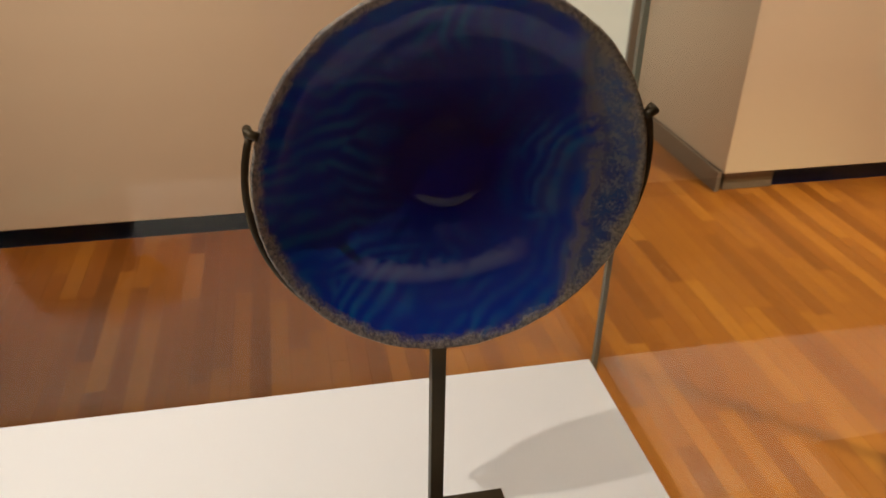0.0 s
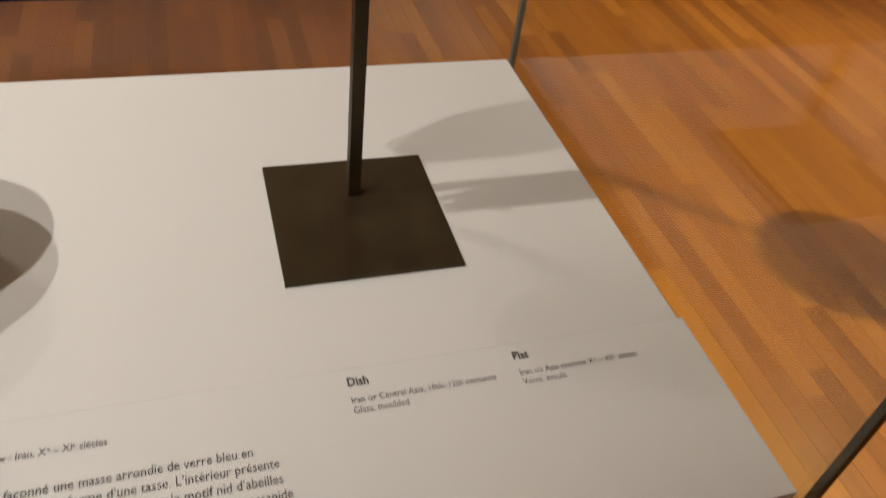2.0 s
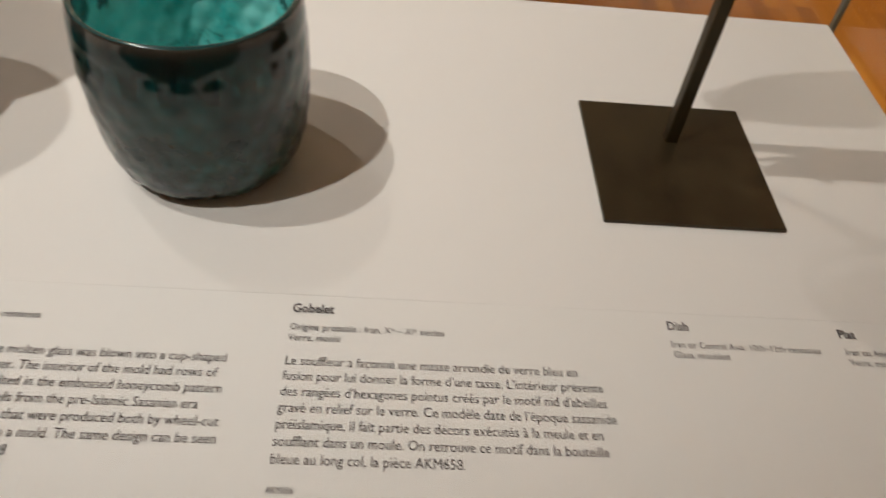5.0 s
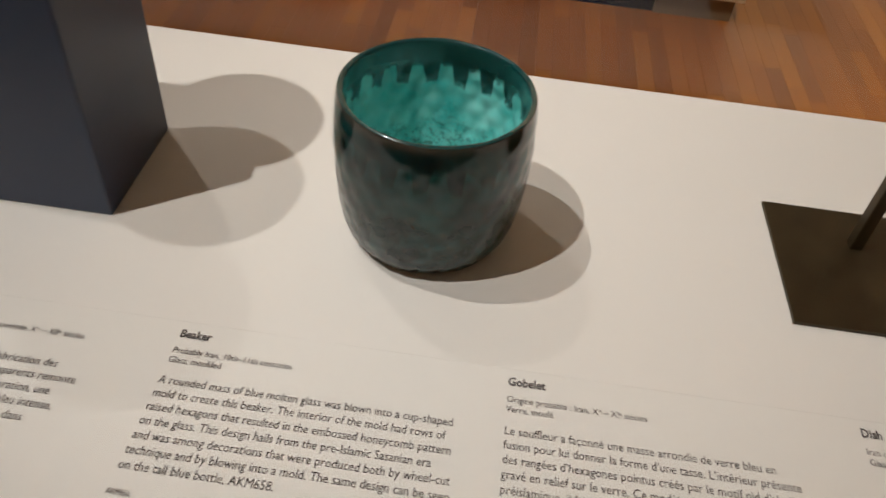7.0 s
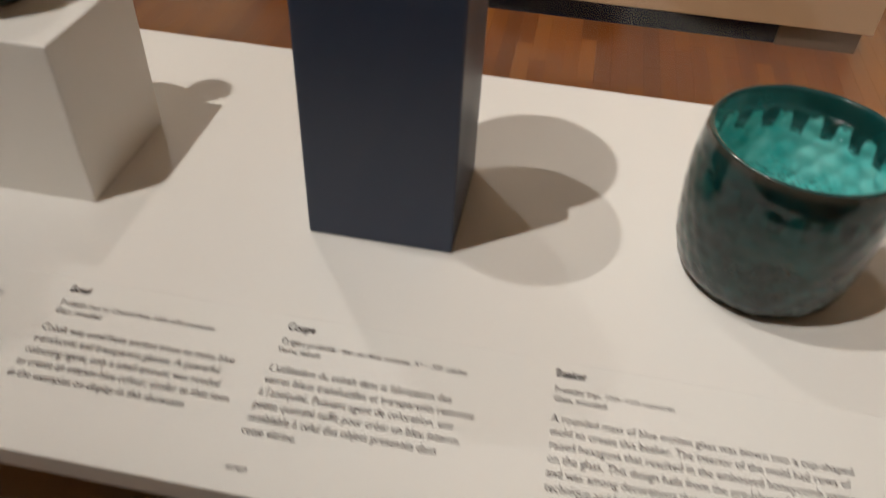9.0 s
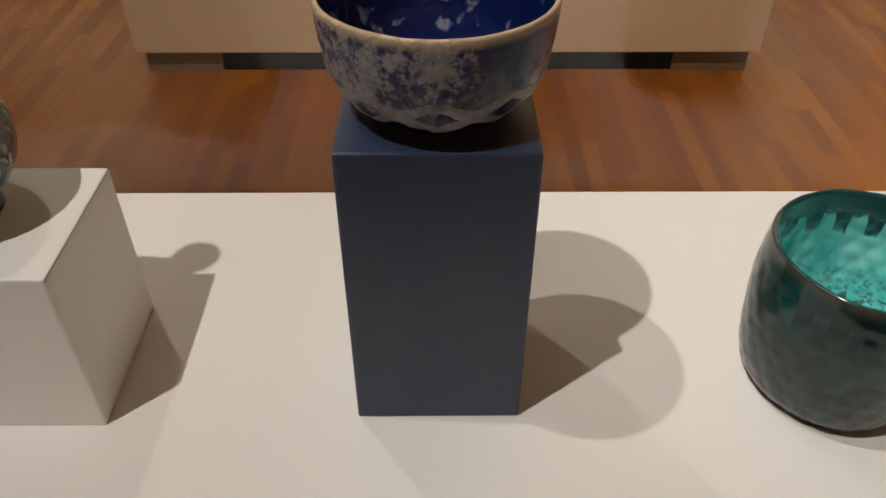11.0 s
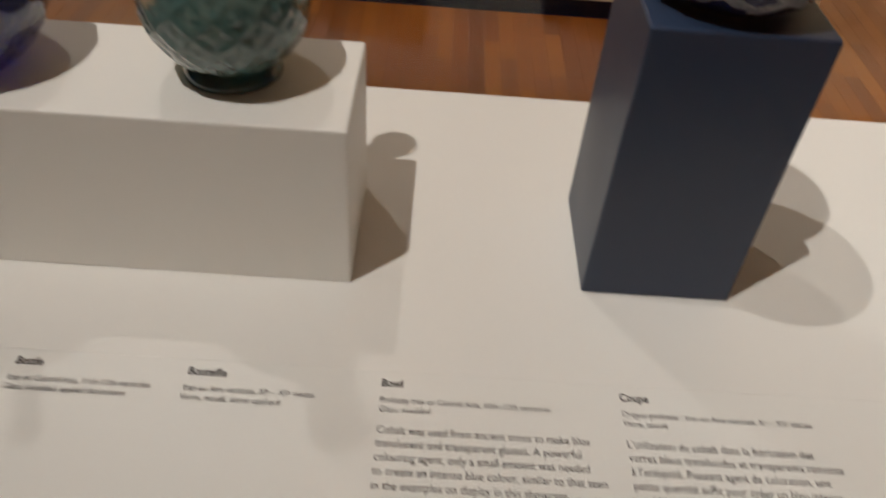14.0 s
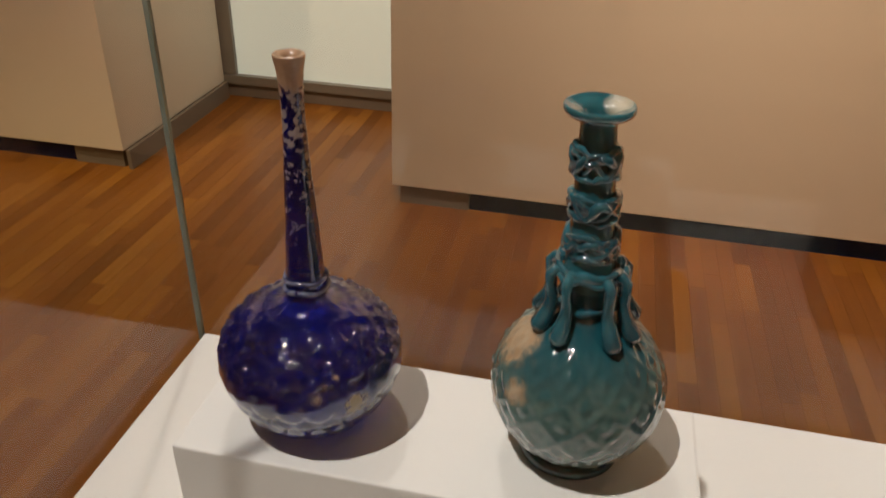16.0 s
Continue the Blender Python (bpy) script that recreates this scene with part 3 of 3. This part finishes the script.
bump(t, p, noise_tex(t, v, 190, 2), 0.35, 0.0012)

M_FOOT, t, p, v = vessel("dark_turquoise_foot", 0.1, 0.2)
t.links.new(mix(t, noise_tex(t, v, 50, 4), (0.002, 0.030, 0.038), (0.004, 0.060, 0.070)), p.inputs["Base Color"])

M_NECK, t, p, v = vessel("turquoise_neck_glass", 0.05, 0.05)
p.inputs["Coat Weight"].default_value, p.inputs["Coat Roughness"].default_value, p.inputs["Coat IOR"].default_value = 1.0, 0.10, 1.6
n1, n2 = noise_tex(t, v, 45, 4), noise_tex(t, v, 120, 3)
c = mix(t, grey(t, n1, 0.3, 0.7), (0.010, 0.090, 0.112), (0.036, 0.185, 0.215))
cream = blob(t, v, (0.002, 0.010, 0.274), 0.007, 0.010, n2, 0.006)
c = mix(t, cream, c, mix(t, n2, (0.50, 0.42, 0.27), (0.62, 0.57, 0.46)))
t.links.new(c, p.inputs["Base Color"])
t.links.new(math_node(t, "ADD", 0.04, math_node(t, "MULTIPLY", cream, 0.4)), p.inputs["Roughness"])
bump(t, p, n2, 0.2, 0.0008)

# the turquoise bottle
M_TURQ, t, p, v = vessel("turquoise_bottle_glass", 0.05, 0.2)
p.inputs["Coat Weight"].default_value, p.inputs["Coat Roughness"].default_value, p.inputs["Coat IOR"].default_value = 0.7, 0.08, 1.5
x, y, z = separate(t, v)
n1, n2, n3 = noise_tex(t, v, 30, 4), noise_tex(t, v, 140, 4, 0.6), noise_tex(t, v, 20, 4)
c = mix(t, n1, (0.005, 0.060, 0.085), (0.014, 0.115, 0.140))
patina = math_node(t, "MULTIPLY", grey(t, math_node(t, "ADD", z, math_node(t, "MULTIPLY", math_node(t, "SUBTRACT", n3, 0.5), 0.05)), 0.118, 0.085), grey(t, z, 0.011, 0.016))
c = mix(t, math_node(t, "MULTIPLY", patina, 0.75), c, mix(t, grey(t, n2, 0.3, 0.7), (0.055, 0.125, 0.112), (0.150, 0.225, 0.195)))
ochre = math_node(t, "MAXIMUM", blob(t, v, (-0.040, -0.042, 0.080), 0.006, 0.012, n2, 0.014), blob(t, v, (-0.056, -0.020, 0.056), 0.008, 0.017, n3, 0.05))
ochre = math_node(t, "MAXIMUM", ochre, blob(t, v, (-0.043, -0.012, 0.106), 0.014, 0.025, n2, 0.03))
c = mix(t, math_node(t, "MULTIPLY", ochre, 0.85), c, mix(t, n2, (0.45, 0.22, 0.07), (0.52, 0.44, 0.32)))
t.links.new(c, p.inputs["Base Color"])
worn = math_node(t, "MAXIMUM", ochre, math_node(t, "MULTIPLY", patina, 0.4))
t.links.new(math_node(t, "ADD", 0.06, math_node(t, "MULTIPLY", worn, 0.25)), p.inputs["Roughness"])
t.links.new(math_node(t, "SUBTRACT", 0.2, math_node(t, "MULTIPLY", worn, 0.2)), p.inputs["Transmission Weight"])

bump(t, p, n2, 0.2, 0.0012)

# the bowl: cobalt under a granular grey film, crossed ribs of weathering round the belly, buff lip
M_BOWL, t, p, v = vessel("cobalt_bowl_weathered", 0.12, 0.05)
p.inputs["Coat Weight"].default_value = 0.0
x, y, z = separate(t, v)
n1, n2, n3, n5 = noise_tex(t, v, 26, 5, 0.6), noise_tex(t, v, 220, 5, 0.7), noise_tex(t, v, 60, 4, 0.6), noise_tex(t, v, 120, 6, 0.75)
c = mix(t, n1, (0.0002, 0.002, 0.030), (0.0006, 0.010, 0.120))
around = math_node(t, "MULTIPLY", math_node(t, "ARCTAN2", y, x), 9.0)
climb = math_node(t, "MULTIPLY", z, 260.0)
ragged = math_node(t, "MULTIPLY", math_node(t, "SUBTRACT", n3, 0.5), 2.4)
rib_a = grey(t, math_node(t, "ADD", math_node(t, "SINE", math_node(t, "ADD", around, climb)), ragged), 0.05, 0.35)
rib_b = grey(t, math_node(t, "ADD", math_node(t, "SINE", math_node(t, "SUBTRACT", around, climb)), ragged), 0.25, 0.50)
height = math_node(t, "ADD", z, math_node(t, "MULTIPLY", math_node(t, "SUBTRACT", n3, 0.5), 0.020))
belt = math_node(t, "MULTIPLY", grey(t, height, 0.040, 0.034), grey(t, height, 0.012, 0.016))
ribs = math_node(t, "MULTIPLY", math_node(t, "MAXIMUM", rib_a, rib_b), belt)
side = math_node(t, "MULTIPLY", grey(t, x, 0.045, -0.060), 0.085)
grains = grey(t, math_node(t, "ADD", math_node(t, "ADD", math_node(t, "MULTIPLY", n5, 0.6), math_node(t, "MULTIPLY", n1, 0.4)), side), 0.545, 0.62)
film = math_node(t, "MULTIPLY", grains, grey(t, height, 0.018, 0.030))
streak = math_node(t, "MAXIMUM", math_node(t, "MULTIPLY", ribs, 0.9), film)
c = mix(t, math_node(t, "MULTIPLY", streak, 0.85), c, mix(t, grey(t, n2, 0.3, 0.7), (0.10, 0.095, 0.11), (0.44, 0.40, 0.36)))
lip = grey(t, math_node(t, "ADD", z, math_node(t, "MULTIPLY", n3, 0.002)), 0.0735, 0.0745)
c = mix(t, lip, c, mix(t, n1, (0.50, 0.35, 0.20), (0.66, 0.52, 0.34)))
t.links.new(c, p.inputs["Base Color"])
worn = math_node(t, "MAXIMUM", streak, lip)
t.links.new(math_node(t, "ADD", 0.06, math_node(t, "MULTIPLY", worn, 0.4)), p.inputs["Roughness"])
bump(t, p, math_node(t, "ADD", math_node(t, "MULTIPLY", streak, 0.7), math_node(t, "MULTIPLY", n2, 0.5)), 0.8, 0.0014)

M_BOWL_IN, t, p, v = vessel("cobalt_bowl_inside", 0.08, 0.2)
n1, n2 = noise_tex(t, v, 24, 4), noise_tex(t, v, 75, 4, 0.6)
c = mix(t, n1, (0.0003, 0.003, 0.035), (0.0008, 0.018, 0.120))
c = mix(t, math_node(t, "MULTIPLY", grey(t, n2, 0.60, 0.68), 0.7), c, (0.30, 0.32, 0.38))
t.links.new(c, p.inputs["Base Color"])
bump(t, p, n2, 0.2, 0.0006)


# ---------- things in the showcase ----------
def riser(name, x0, x1, y0, y1, z1, material, label):
    ob = tagged(new(name, mesh_of(name, box_bm((x0 - x1) / 2, (x1 - x0) / 2, (y0 - y1) / 2, (y1 - y0) / 2, 0, z1 - DECK, 0.0024), material)), label, "display riser")
    ob.location = ((x0 + x1) / 2, (y0 + y1) / 2, DECK)
    return ob


riser("display_block", -1.276, -0.897, 0.100, 0.231, 1.061, M_RISER, "low white painted riser block holding two bottles")
riser("display_block", -0.704, -0.579, 0.107, 0.230, 1.152, M_BLUE, "tall slate-blue painted riser block under a bowl")

# dish and its mount
DISH = Vector((0.047, 0.165, 1.2545))
stand = thing("dish_stand", (0.0425, 0.167, DECK), "dark steel display stand on a square base plate", "display stand")
part("base_plate", box_bm(*rel(stand, -0.028, 0.113, 0.094, 0.240, DECK, DECK + 0.0035), 0.0006), M_STEEL, stand)
part("stem", box_bm(*rel(stand, 0.0380, 0.0484, 0.189, 0.200, DECK + 0.0035, 1.172), 0.0008), M_STEEL, stand)
for s in (-1, 1):
    pts, rad = [], []
    for k in range(25):
        a = radians(-90 + s * (4 + (108 - 4) * k / 24))
        rr = 0.1205
        back = 0.022 * (1 - k / 24) ** 1.3 + 0.002
        pts.append((DISH.x + rr * math.cos(a) - 0.0425, DISH.y + back - 0.167, DISH.z + rr * math.sin(a) - DECK))
        rad.append(0.0022)
    arm = part("arm", tube_bm(pts, rad, 10), M_STEEL, stand, "thin curved steel arm", True)
    end = Vector(pts[-1])
    inward = Vector((-s * 0.005, 0, 0))
    part("hook", tube_bm([end + Vector((0, 0.004, -0.004)), end + Vector((s * 0.001, -0.001, 0.004)), end + Vector((s * 0.0008, -0.0065, 0.0035)), end + inward + Vector((0, -0.0085, 0.002))], 0.0026, 8), M_STEEL, arm, "", True)
part("cradle", box_bm(-0.010, 0.010, 0.012, 0.022, 1.133 - DECK, 1.139 - DECK, 0.001), M_STEEL, stand)

outer = [(0, -0.034), (0.030, -0.035), (0.060, -0.0315), (0.088, -0.0240), (0.104, -0.0140), (0.113, -0.005), (0.117, -0.0005)]
inner = [(0.1172, 0.0012), (0.1155, 0.0020), (0.1130, 0.0), (0.108, -0.0055), (0.099, -0.0135), (0.086, -0.0200), (0.066, -0.0255), (0.045, -0.0290), (0.034, -0.0298), (0.029, -0.0296), (0.022, -0.0282), (0.012, -0.0274), (0, -0.0271)]


def dish_relief(a, r, z, i):
    if r < 0.04:
        return 0.0
    k = 0.0004 * math.sin(5 * a + 60 * r) * math.sin(r * 210) + 0.0005 * noise.noise((9 * math.cos(a), 9 * math.sin(a), r * 30))
    if r > 0.108:
        k += 0.0005 * noise.noise((22 * math.cos(a), 22 * math.sin(a), 3)) + 0.0004 * noise.noise((55 * math.cos(a), 55 * math.sin(a), 7))
    return k


dish = tagged(new("glass_dish", mesh_of("glass_dish", lathe(smooth_profile(outer + inner, 7), 160, dish_relief), M_DISH, True)),
              "deep cobalt blue moulded glass dish with a weathered worn rim", "dish")
dish.matrix_world = Matrix.Translation(DISH) @ pose(0, 0, 0, 90, 0, 0)

# beaker
prof_out = [(0, 0.003), (0.040, 0.002), (0.050, 0.0), (0.059, 0.004), (0.0660, 0.016), (0.0702, 0.036), (0.0725, 0.062), (0.0735, 0.090), (0.0720, 0.114), (0.0702, 0.127)]
prof_in = [(0.0695, 0.1300), (0.0675, 0.1308), (0.0655, 0.1285), (0.0665, 0.118), (0.0690, 0.095), (0.0680, 0.070), (0.0655, 0.042), (0.0605, 0.020), (0.052, 0.011), (0.030, 0.009), (0, 0.010)]
profile = smooth_profile(prof_out + prof_in, 7)
turn_at = (len(prof_out)) * 7


def honeycomb(a, r, z, i):
    if r < 0.045 or z > 0.112:
        return 0.0006 * noise.noise((3 * math.cos(a), 3 * math.sin(a), z * 20))
    h = hexes(a / (2 * math.pi) * 24, z / 0.0145)
    depth = 0.0028 if i > turn_at else 0.0008
    return (depth if i > turn_at else -depth) * (h - 0.5) + 0.0010 * noise.noise((2 * math.cos(a), 2 * math.sin(a), z * 12))


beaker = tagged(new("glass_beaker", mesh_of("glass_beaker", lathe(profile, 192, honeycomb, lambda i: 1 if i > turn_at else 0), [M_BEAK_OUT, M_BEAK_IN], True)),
                "teal glass beaker with honeycomb relief and weathered outside", "beaker")
beaker.location = (-0.325, 0.150, DECK)
beaker.scale = (1.045, 1.045, 1.03)

# bowl on the blue block
bo = [(0, 0.004), (0.025, 0.003), (0.034, 0.0), (0.044, 0.003), (0.058, 0.014), (0.068, 0.032), (0.0728, 0.052), (0.0742, 0.070)]
bi = [(0.0745, 0.0745), (0.0735, 0.0765), (0.0715, 0.0762), (0.0705, 0.072), (0.0690, 0.054), (0.0635, 0.034), (0.052, 0.018), (0.035, 0.0095), (0, 0.008)]
bturn = (len(bo) + 2) * 7


def bowl_relief(a, r, z, i):
    k = 0.0005 * noise.noise((3 * math.cos(a), 3 * math.sin(a), z * 20))
    if i < bturn - 14 and 0.008 < z < 0.045:
        rib = max(math.sin(9 * a + 260 * z), math.sin(9 * a - 260 * z) - 0.2) + 1.2 * noise.noise((5 * math.cos(a), 5 * math.sin(a), z * 60))
        k += 0.0016 * max(0.0, min(1.0, rib)) * math.sin((z - 0.008) / 0.037 * math.pi)
    return k


bowl = tagged(new("glass_bowl", mesh_of("glass_bowl", lathe(smooth_profile(bo + bi, 7), 144, bowl_relief, lambda i: 1 if i > bturn else 0), [M_BOWL, M_BOWL_IN], True)),
              "cobalt blue glass bowl with pale weathering and buff lip", "bowl")
bowl.location = (-0.642, 0.168, 1.152)
bowl.scale = (0.978, 0.978, 0.985)

# tall cobalt bottle
bottle = thing("glass_bottle", (-1.188, 0.165, 1.061), "cobalt blue glass bottle with tall tapering neck and faceted body", "bottle", "bottles on the white block")
body = [(0, 0.004), (0.028, 0.003), (0.035, 0.0), (0.045, 0.006), (0.060, 0.022), (0.0712, 0.044), (0.0732, 0.061), (0.0680, 0.078), (0.054, 0.0925), (0.037, 0.1000), (0.030, 0.1010), (0.022, 0.104), (0.0155, 0.110), (0.0150, 0.118)]


def fade(z, lo, hi, soft):
    return max(0.0, min(1.0, (z - lo) / soft, (hi - z) / soft))


def cobalt_relief(a, r, z, i):
    k = 0.0005 * noise.noise((7 * math.cos(a), 7 * math.sin(a), z * 110))
    f = fade(z, 0.003, 0.054, 0.006) if r > 0.036 else 0.0
    if f:
        k -= f * 0.0034 * max(0.0, hexes(a / (2 * math.pi) * 22, z / 0.0125) - 0.45)
    f = fade(z, 0.066, 0.100, 0.007) if r > 0.034 else 0.0
    if f:
        h = hexes(a / (2 * math.pi) * 18, (z - r) / 0.0165)
        k += f * (0.0042 * math.exp(-((h - 0.70) / 0.18) ** 2) - 0.0026 + 0.0012 * noise.noise((14 * math.cos(a), 12 * math.sin(a), z * 200)))
    return k


part("body", lathe(smooth_profile(body, 9), 220, cobalt_relief), M_COBALT, bottle, "", True)
neck = [(0.0152, 0.116), (0.0150, 0.124), (0.0140, 0.140), (0.0118, 0.175), (0.0098, 0.210), (0.0082, 0.240), (0.0080, 0.262), (0.0090, 0.278), (0.0106, 0.286), (0.0104, 0.2885), (0.0075, 0.2880), (0.0048, 0.284), (0.0040, 0.270), (0, 0.268)]
part("neck", lathe(smooth_profile(neck, 8), 64, lambda a, r, z, i: 0.0004 * noise.noise((3 * math.cos(a), 3 * math.sin(a), z * 70))), M_COBALT, bottle, "", True)
for zc, rc, tc in ((0.1265, 0.0158, 0.0017), (0.1185, 0.0163, 0.0024)):
    ring = [((rc + 0.0004 * math.sin(5 * a)) * math.cos(a), (rc + 0.0004 * math.sin(5 * a)) * math.sin(a), zc + 0.0006 * math.sin(3 * a)) for a in (2 * math.pi * k / 48 for k in range(48))]
    part("collar", tube_bm(ring, tc, 10, None, True), M_PALE, bottle, "raised glass thread collar", True)

# turquoise bottle with trailed threads
bottle.scale = (0.925, 0.925, 0.972)
flask = thing("glass_bottle", (-0.992, 0.173, 1.061), "turquoise glass bottle with trailed threads and netted body", "bottle", "bottles on the white block")
flask.scale = (1.0, 1.0, 0.967)
foot = [(0, 0.003), (0.030, 0.002), (0.036, 0.0), (0.0372, 0.003), (0.035, 0.008), (0.028, 0.014)]
part("foot", lathe(smooth_profile(foot, 7), 80), M_FOOT, flask, "dark turquoise foot ring", True)
body = [(0.020, 0.010), (0.031, 0.0125), (0.046, 0.024), (0.0570, 0.044), (0.0600, 0.064), (0.0565, 0.084), (0.045, 0.104), (0.031, 0.117), (0.022, 0.126), (0.0185, 0.136), (0.0178, 0.152)]


def net_relief(a, r, z, i):
    if 0.014 < z < 0.115:
        u, w = a / (2 * math.pi) * 13, z / 0.029
        d = min(abs((u + w) % 1 - 0.5), abs((u - w) % 1 - 0.5))
        fade = math.sin((z - 0.014) / 0.101 * math.pi) ** 0.35
        cu, cw = ((u + w) % 1 - 0.5), ((u - w) % 1 - 0.5)
        boss = math.exp(-((abs(cu) - 0.5) ** 2 + (abs(cw) - 0.5) ** 2) / 0.03)
        return fade * (0.0014 * math.exp(-(d / 0.13) ** 2) + (0.0022 if z > 0.062 else 0.0008) * boss + 0.0006 * noise.noise((8 * math.cos(a), 8 * math.sin(a), z * 130)))
    return 0.0


part("body", lathe(smooth_profile(body, 10), 240, net_relief), M_TURQ, flask, "", True)
neck = [(0.0188, 0.150), (0.0165, 0.163), (0.0142, 0.190), (0.0128, 0.220), (0.0118, 0.245), (0.0110, 0.262), (0.0118, 0.266)]


def leaning(bm):
    """The neck stands a little askew on the body."""
    for q in bm.verts:
        q.co.x -= 0.064 * max(0.0, q.co.z - 0.122)
    return bm


def wavy_ring(zc, rc, amp, waves, tc, ph):
    """A trailed thread round the neck, of uneven thickness."""
    ring, rad = [], []
    for k in range(84):
        a = 2 * math.pi * k / 84
        rr = rc + 0.0006 * math.sin(waves * a + ph * 2)
        ring.append((rr * math.cos(a), rr * math.sin(a), zc + amp * math.sin(waves * a + ph) + 0.0025 * noise.noise((2.2 * math.cos(a), 2.2 * math.sin(a), zc * 300))))
        rad.append(tc * (1 + 0.25 * math.sin(3 * a + ph) + 0.3 * noise.noise((4 * math.cos(a), 4 * math.sin(a), zc * 90 + ph))))
    return tube_bm(ring, rad, 9, None, True)


part("neck", leaning(lathe(smooth_profile(neck, 6), 64)), M_NECK, flask, "", True)
disc = [(0.0085, 0.262), (0.0135, 0.2655), (0.0190, 0.2690), (0.0208, 0.2720), (0.0198, 0.2745), (0.0168, 0.2725), (0.0100, 0.2700), (0.0060, 0.262), (0, 0.255)]
part("rim_disc", leaning(lathe(smooth_profile(disc, 6), 80, lambda a, r, z, i: 0.0006 * math.sin(2 * a + 1))), M_NECK, flask, "flared disc rim with a cream weathered patch", True)
for zc, half, rc in ((0.239, 0.0100, 0.0134), (0.209, 0.0080, 0.0142), (0.181, 0.0080, 0.0156)):
    for dz, amp, waves, tc, ph in ((0.85, 0.0012, 3, 0.0021, zc * 40), (-0.85, 0.0014, 3, 0.0024, zc * 70), (0.0, 0.55, 4, 0.0029, zc * 90), (0.0, 0.6, 3, 0.0026, zc * 90 + 2.6), (0.35, 0.0018, 5, 0.0021, zc * 60)):
        swing = amp * half if dz == 0.0 else amp
        part("glass_thread", leaning(wavy_ring(zc + dz * half, rc, swing, waves, tc, ph)), M_THREAD, flask, "wavy trailed glass thread", True)
for zc, rc, amp, waves, tc, ph in ((0.1645, 0.0205, 0.0012, 6, 0.0030, 0.0), (0.1600, 0.0222, 0.0018, 7, 0.0026, 1.1), (0.1375, 0.0196, 0.0010, 5, 0.0022, 1.3)):
    part("glass_thread", leaning(wavy_ring(zc, rc, amp, waves, tc, ph)), M_THREAD, flask, "thick trailed glass collar", True)
for k in range(8):
    a = 2 * math.pi * k / 8 + 0.42 + 0.16 * math.sin(k * 2.3)
    pts = [(rr * math.cos(a), rr * math.sin(a), zz) for rr, zz in ((0.0195, 0.1600), (0.0238, 0.1625), (0.0268, 0.1585), (0.0268, 0.151), (0.0256, 0.143), (0.0262, 0.135), (0.0292, 0.1270), (0.0338, 0.1195), (0.0366, 0.1165))]
    bm = tube_bm(pts, [0.0038, 0.0039, 0.0036, 0.0034, 0.0038, 0.0046, 0.0058, 0.0064, 0.0040], 12)
    part("handle", leaning(bm), M_THREAD, flask, "small looped glass handle with a splayed foot", True)


# unseen disc on a rod, added to cast the floor shadow beside the case
caster = thing("unseen_shadow_disc", (2.315, 0.102, 2.60), "unseen dark disc on a thin rod, added to cast a floor shadow", "pendant lamp")
part("shade", lathe(smooth_profile([(0, -0.022), (0.046, -0.022), (0.070, -0.016), (0.077, 0.0), (0.066, 0.018), (0.03, 0.026), (0, 0.027)], 4), 40), M_STEEL, caster, "", True)
part("rod", tube_bm([(0, 0, 0.027), (0, 0, 1.2), (0, 0, 2.9)], 0.004, 8), M_STEEL, caster)

# ---------- the floor ----------
W, H = 0.057, 0.018
floor = structure("floor", box_bm(ROOM_X0, ROOM_X1, ROOM_Y0, BACK_Y, -0.06, -H), M_KICK, "polished brown hardwood strip floor", "floor")
lengths = (0.30, 0.45, 0.65, 0.90)
shared = []
for L in lengths:
    shared.append(mesh_of("floor_board", box_bm(-W / 2 + 0.0002, W / 2 - 0.0002, -L / 2 + 0.0002, L / 2 - 0.0002, -H + 0.0005, 0, 0.0004), M_WOOD))
rest_v, rest_f = [], []
dice = random.Random(11)
count = 0
x = ROOM_X0 + W / 2
while x < ROOM_X1 - W / 2:
    y = ROOM_Y0 - dice.random()
    while y < BACK_Y - 0.02:
        pick = dice.randrange(4)
        L = lengths[pick]
        mid = y + L / 2
        near = -2.2 < x < 2.2 and 0.55 < mid < 2.45 and count < 300
        if near and (abs(x + 0.6) < 2.2 or x > 0.3):
            ob = new("floor_board", shared[pick])
            ob.location, ob.parent = (x, mid, 0), floor
            count += 1
        else:
            a, b = max(y, ROOM_Y0) + 0.0004, min(y + L, BACK_Y) - 0.0004
            if b - a > 0.02:
                i = len(rest_v)
                x0, x1 = x - W / 2 + 0.0004, x + W / 2 - 0.0004
                rest_v += [(x0, a, 0), (x1, a, 0), (x1, b, 0), (x0, b, 0), (x0, a, -H + 0.0005), (x1, a, -H + 0.0005), (x1, b, -H + 0.0005), (x0, b, -H + 0.0005)]
                rest_f += [(i, i + 1, i + 2, i + 3), (i, i + 4, i + 5, i + 1), (i + 1, i + 5, i + 6, i + 2), (i + 2, i + 6, i + 7, i + 3), (i + 3, i + 7, i + 4, i)]
        y += L
    x += W
me = bpy.data.meshes.new("floor_boards")
me.from_pydata(rest_v, [], rest_f)
me.materials.append(M_WOOD)
rest = new("floor_boards", me)
rest.parent = floor
tagged(rest, "", "", "", "stuff")
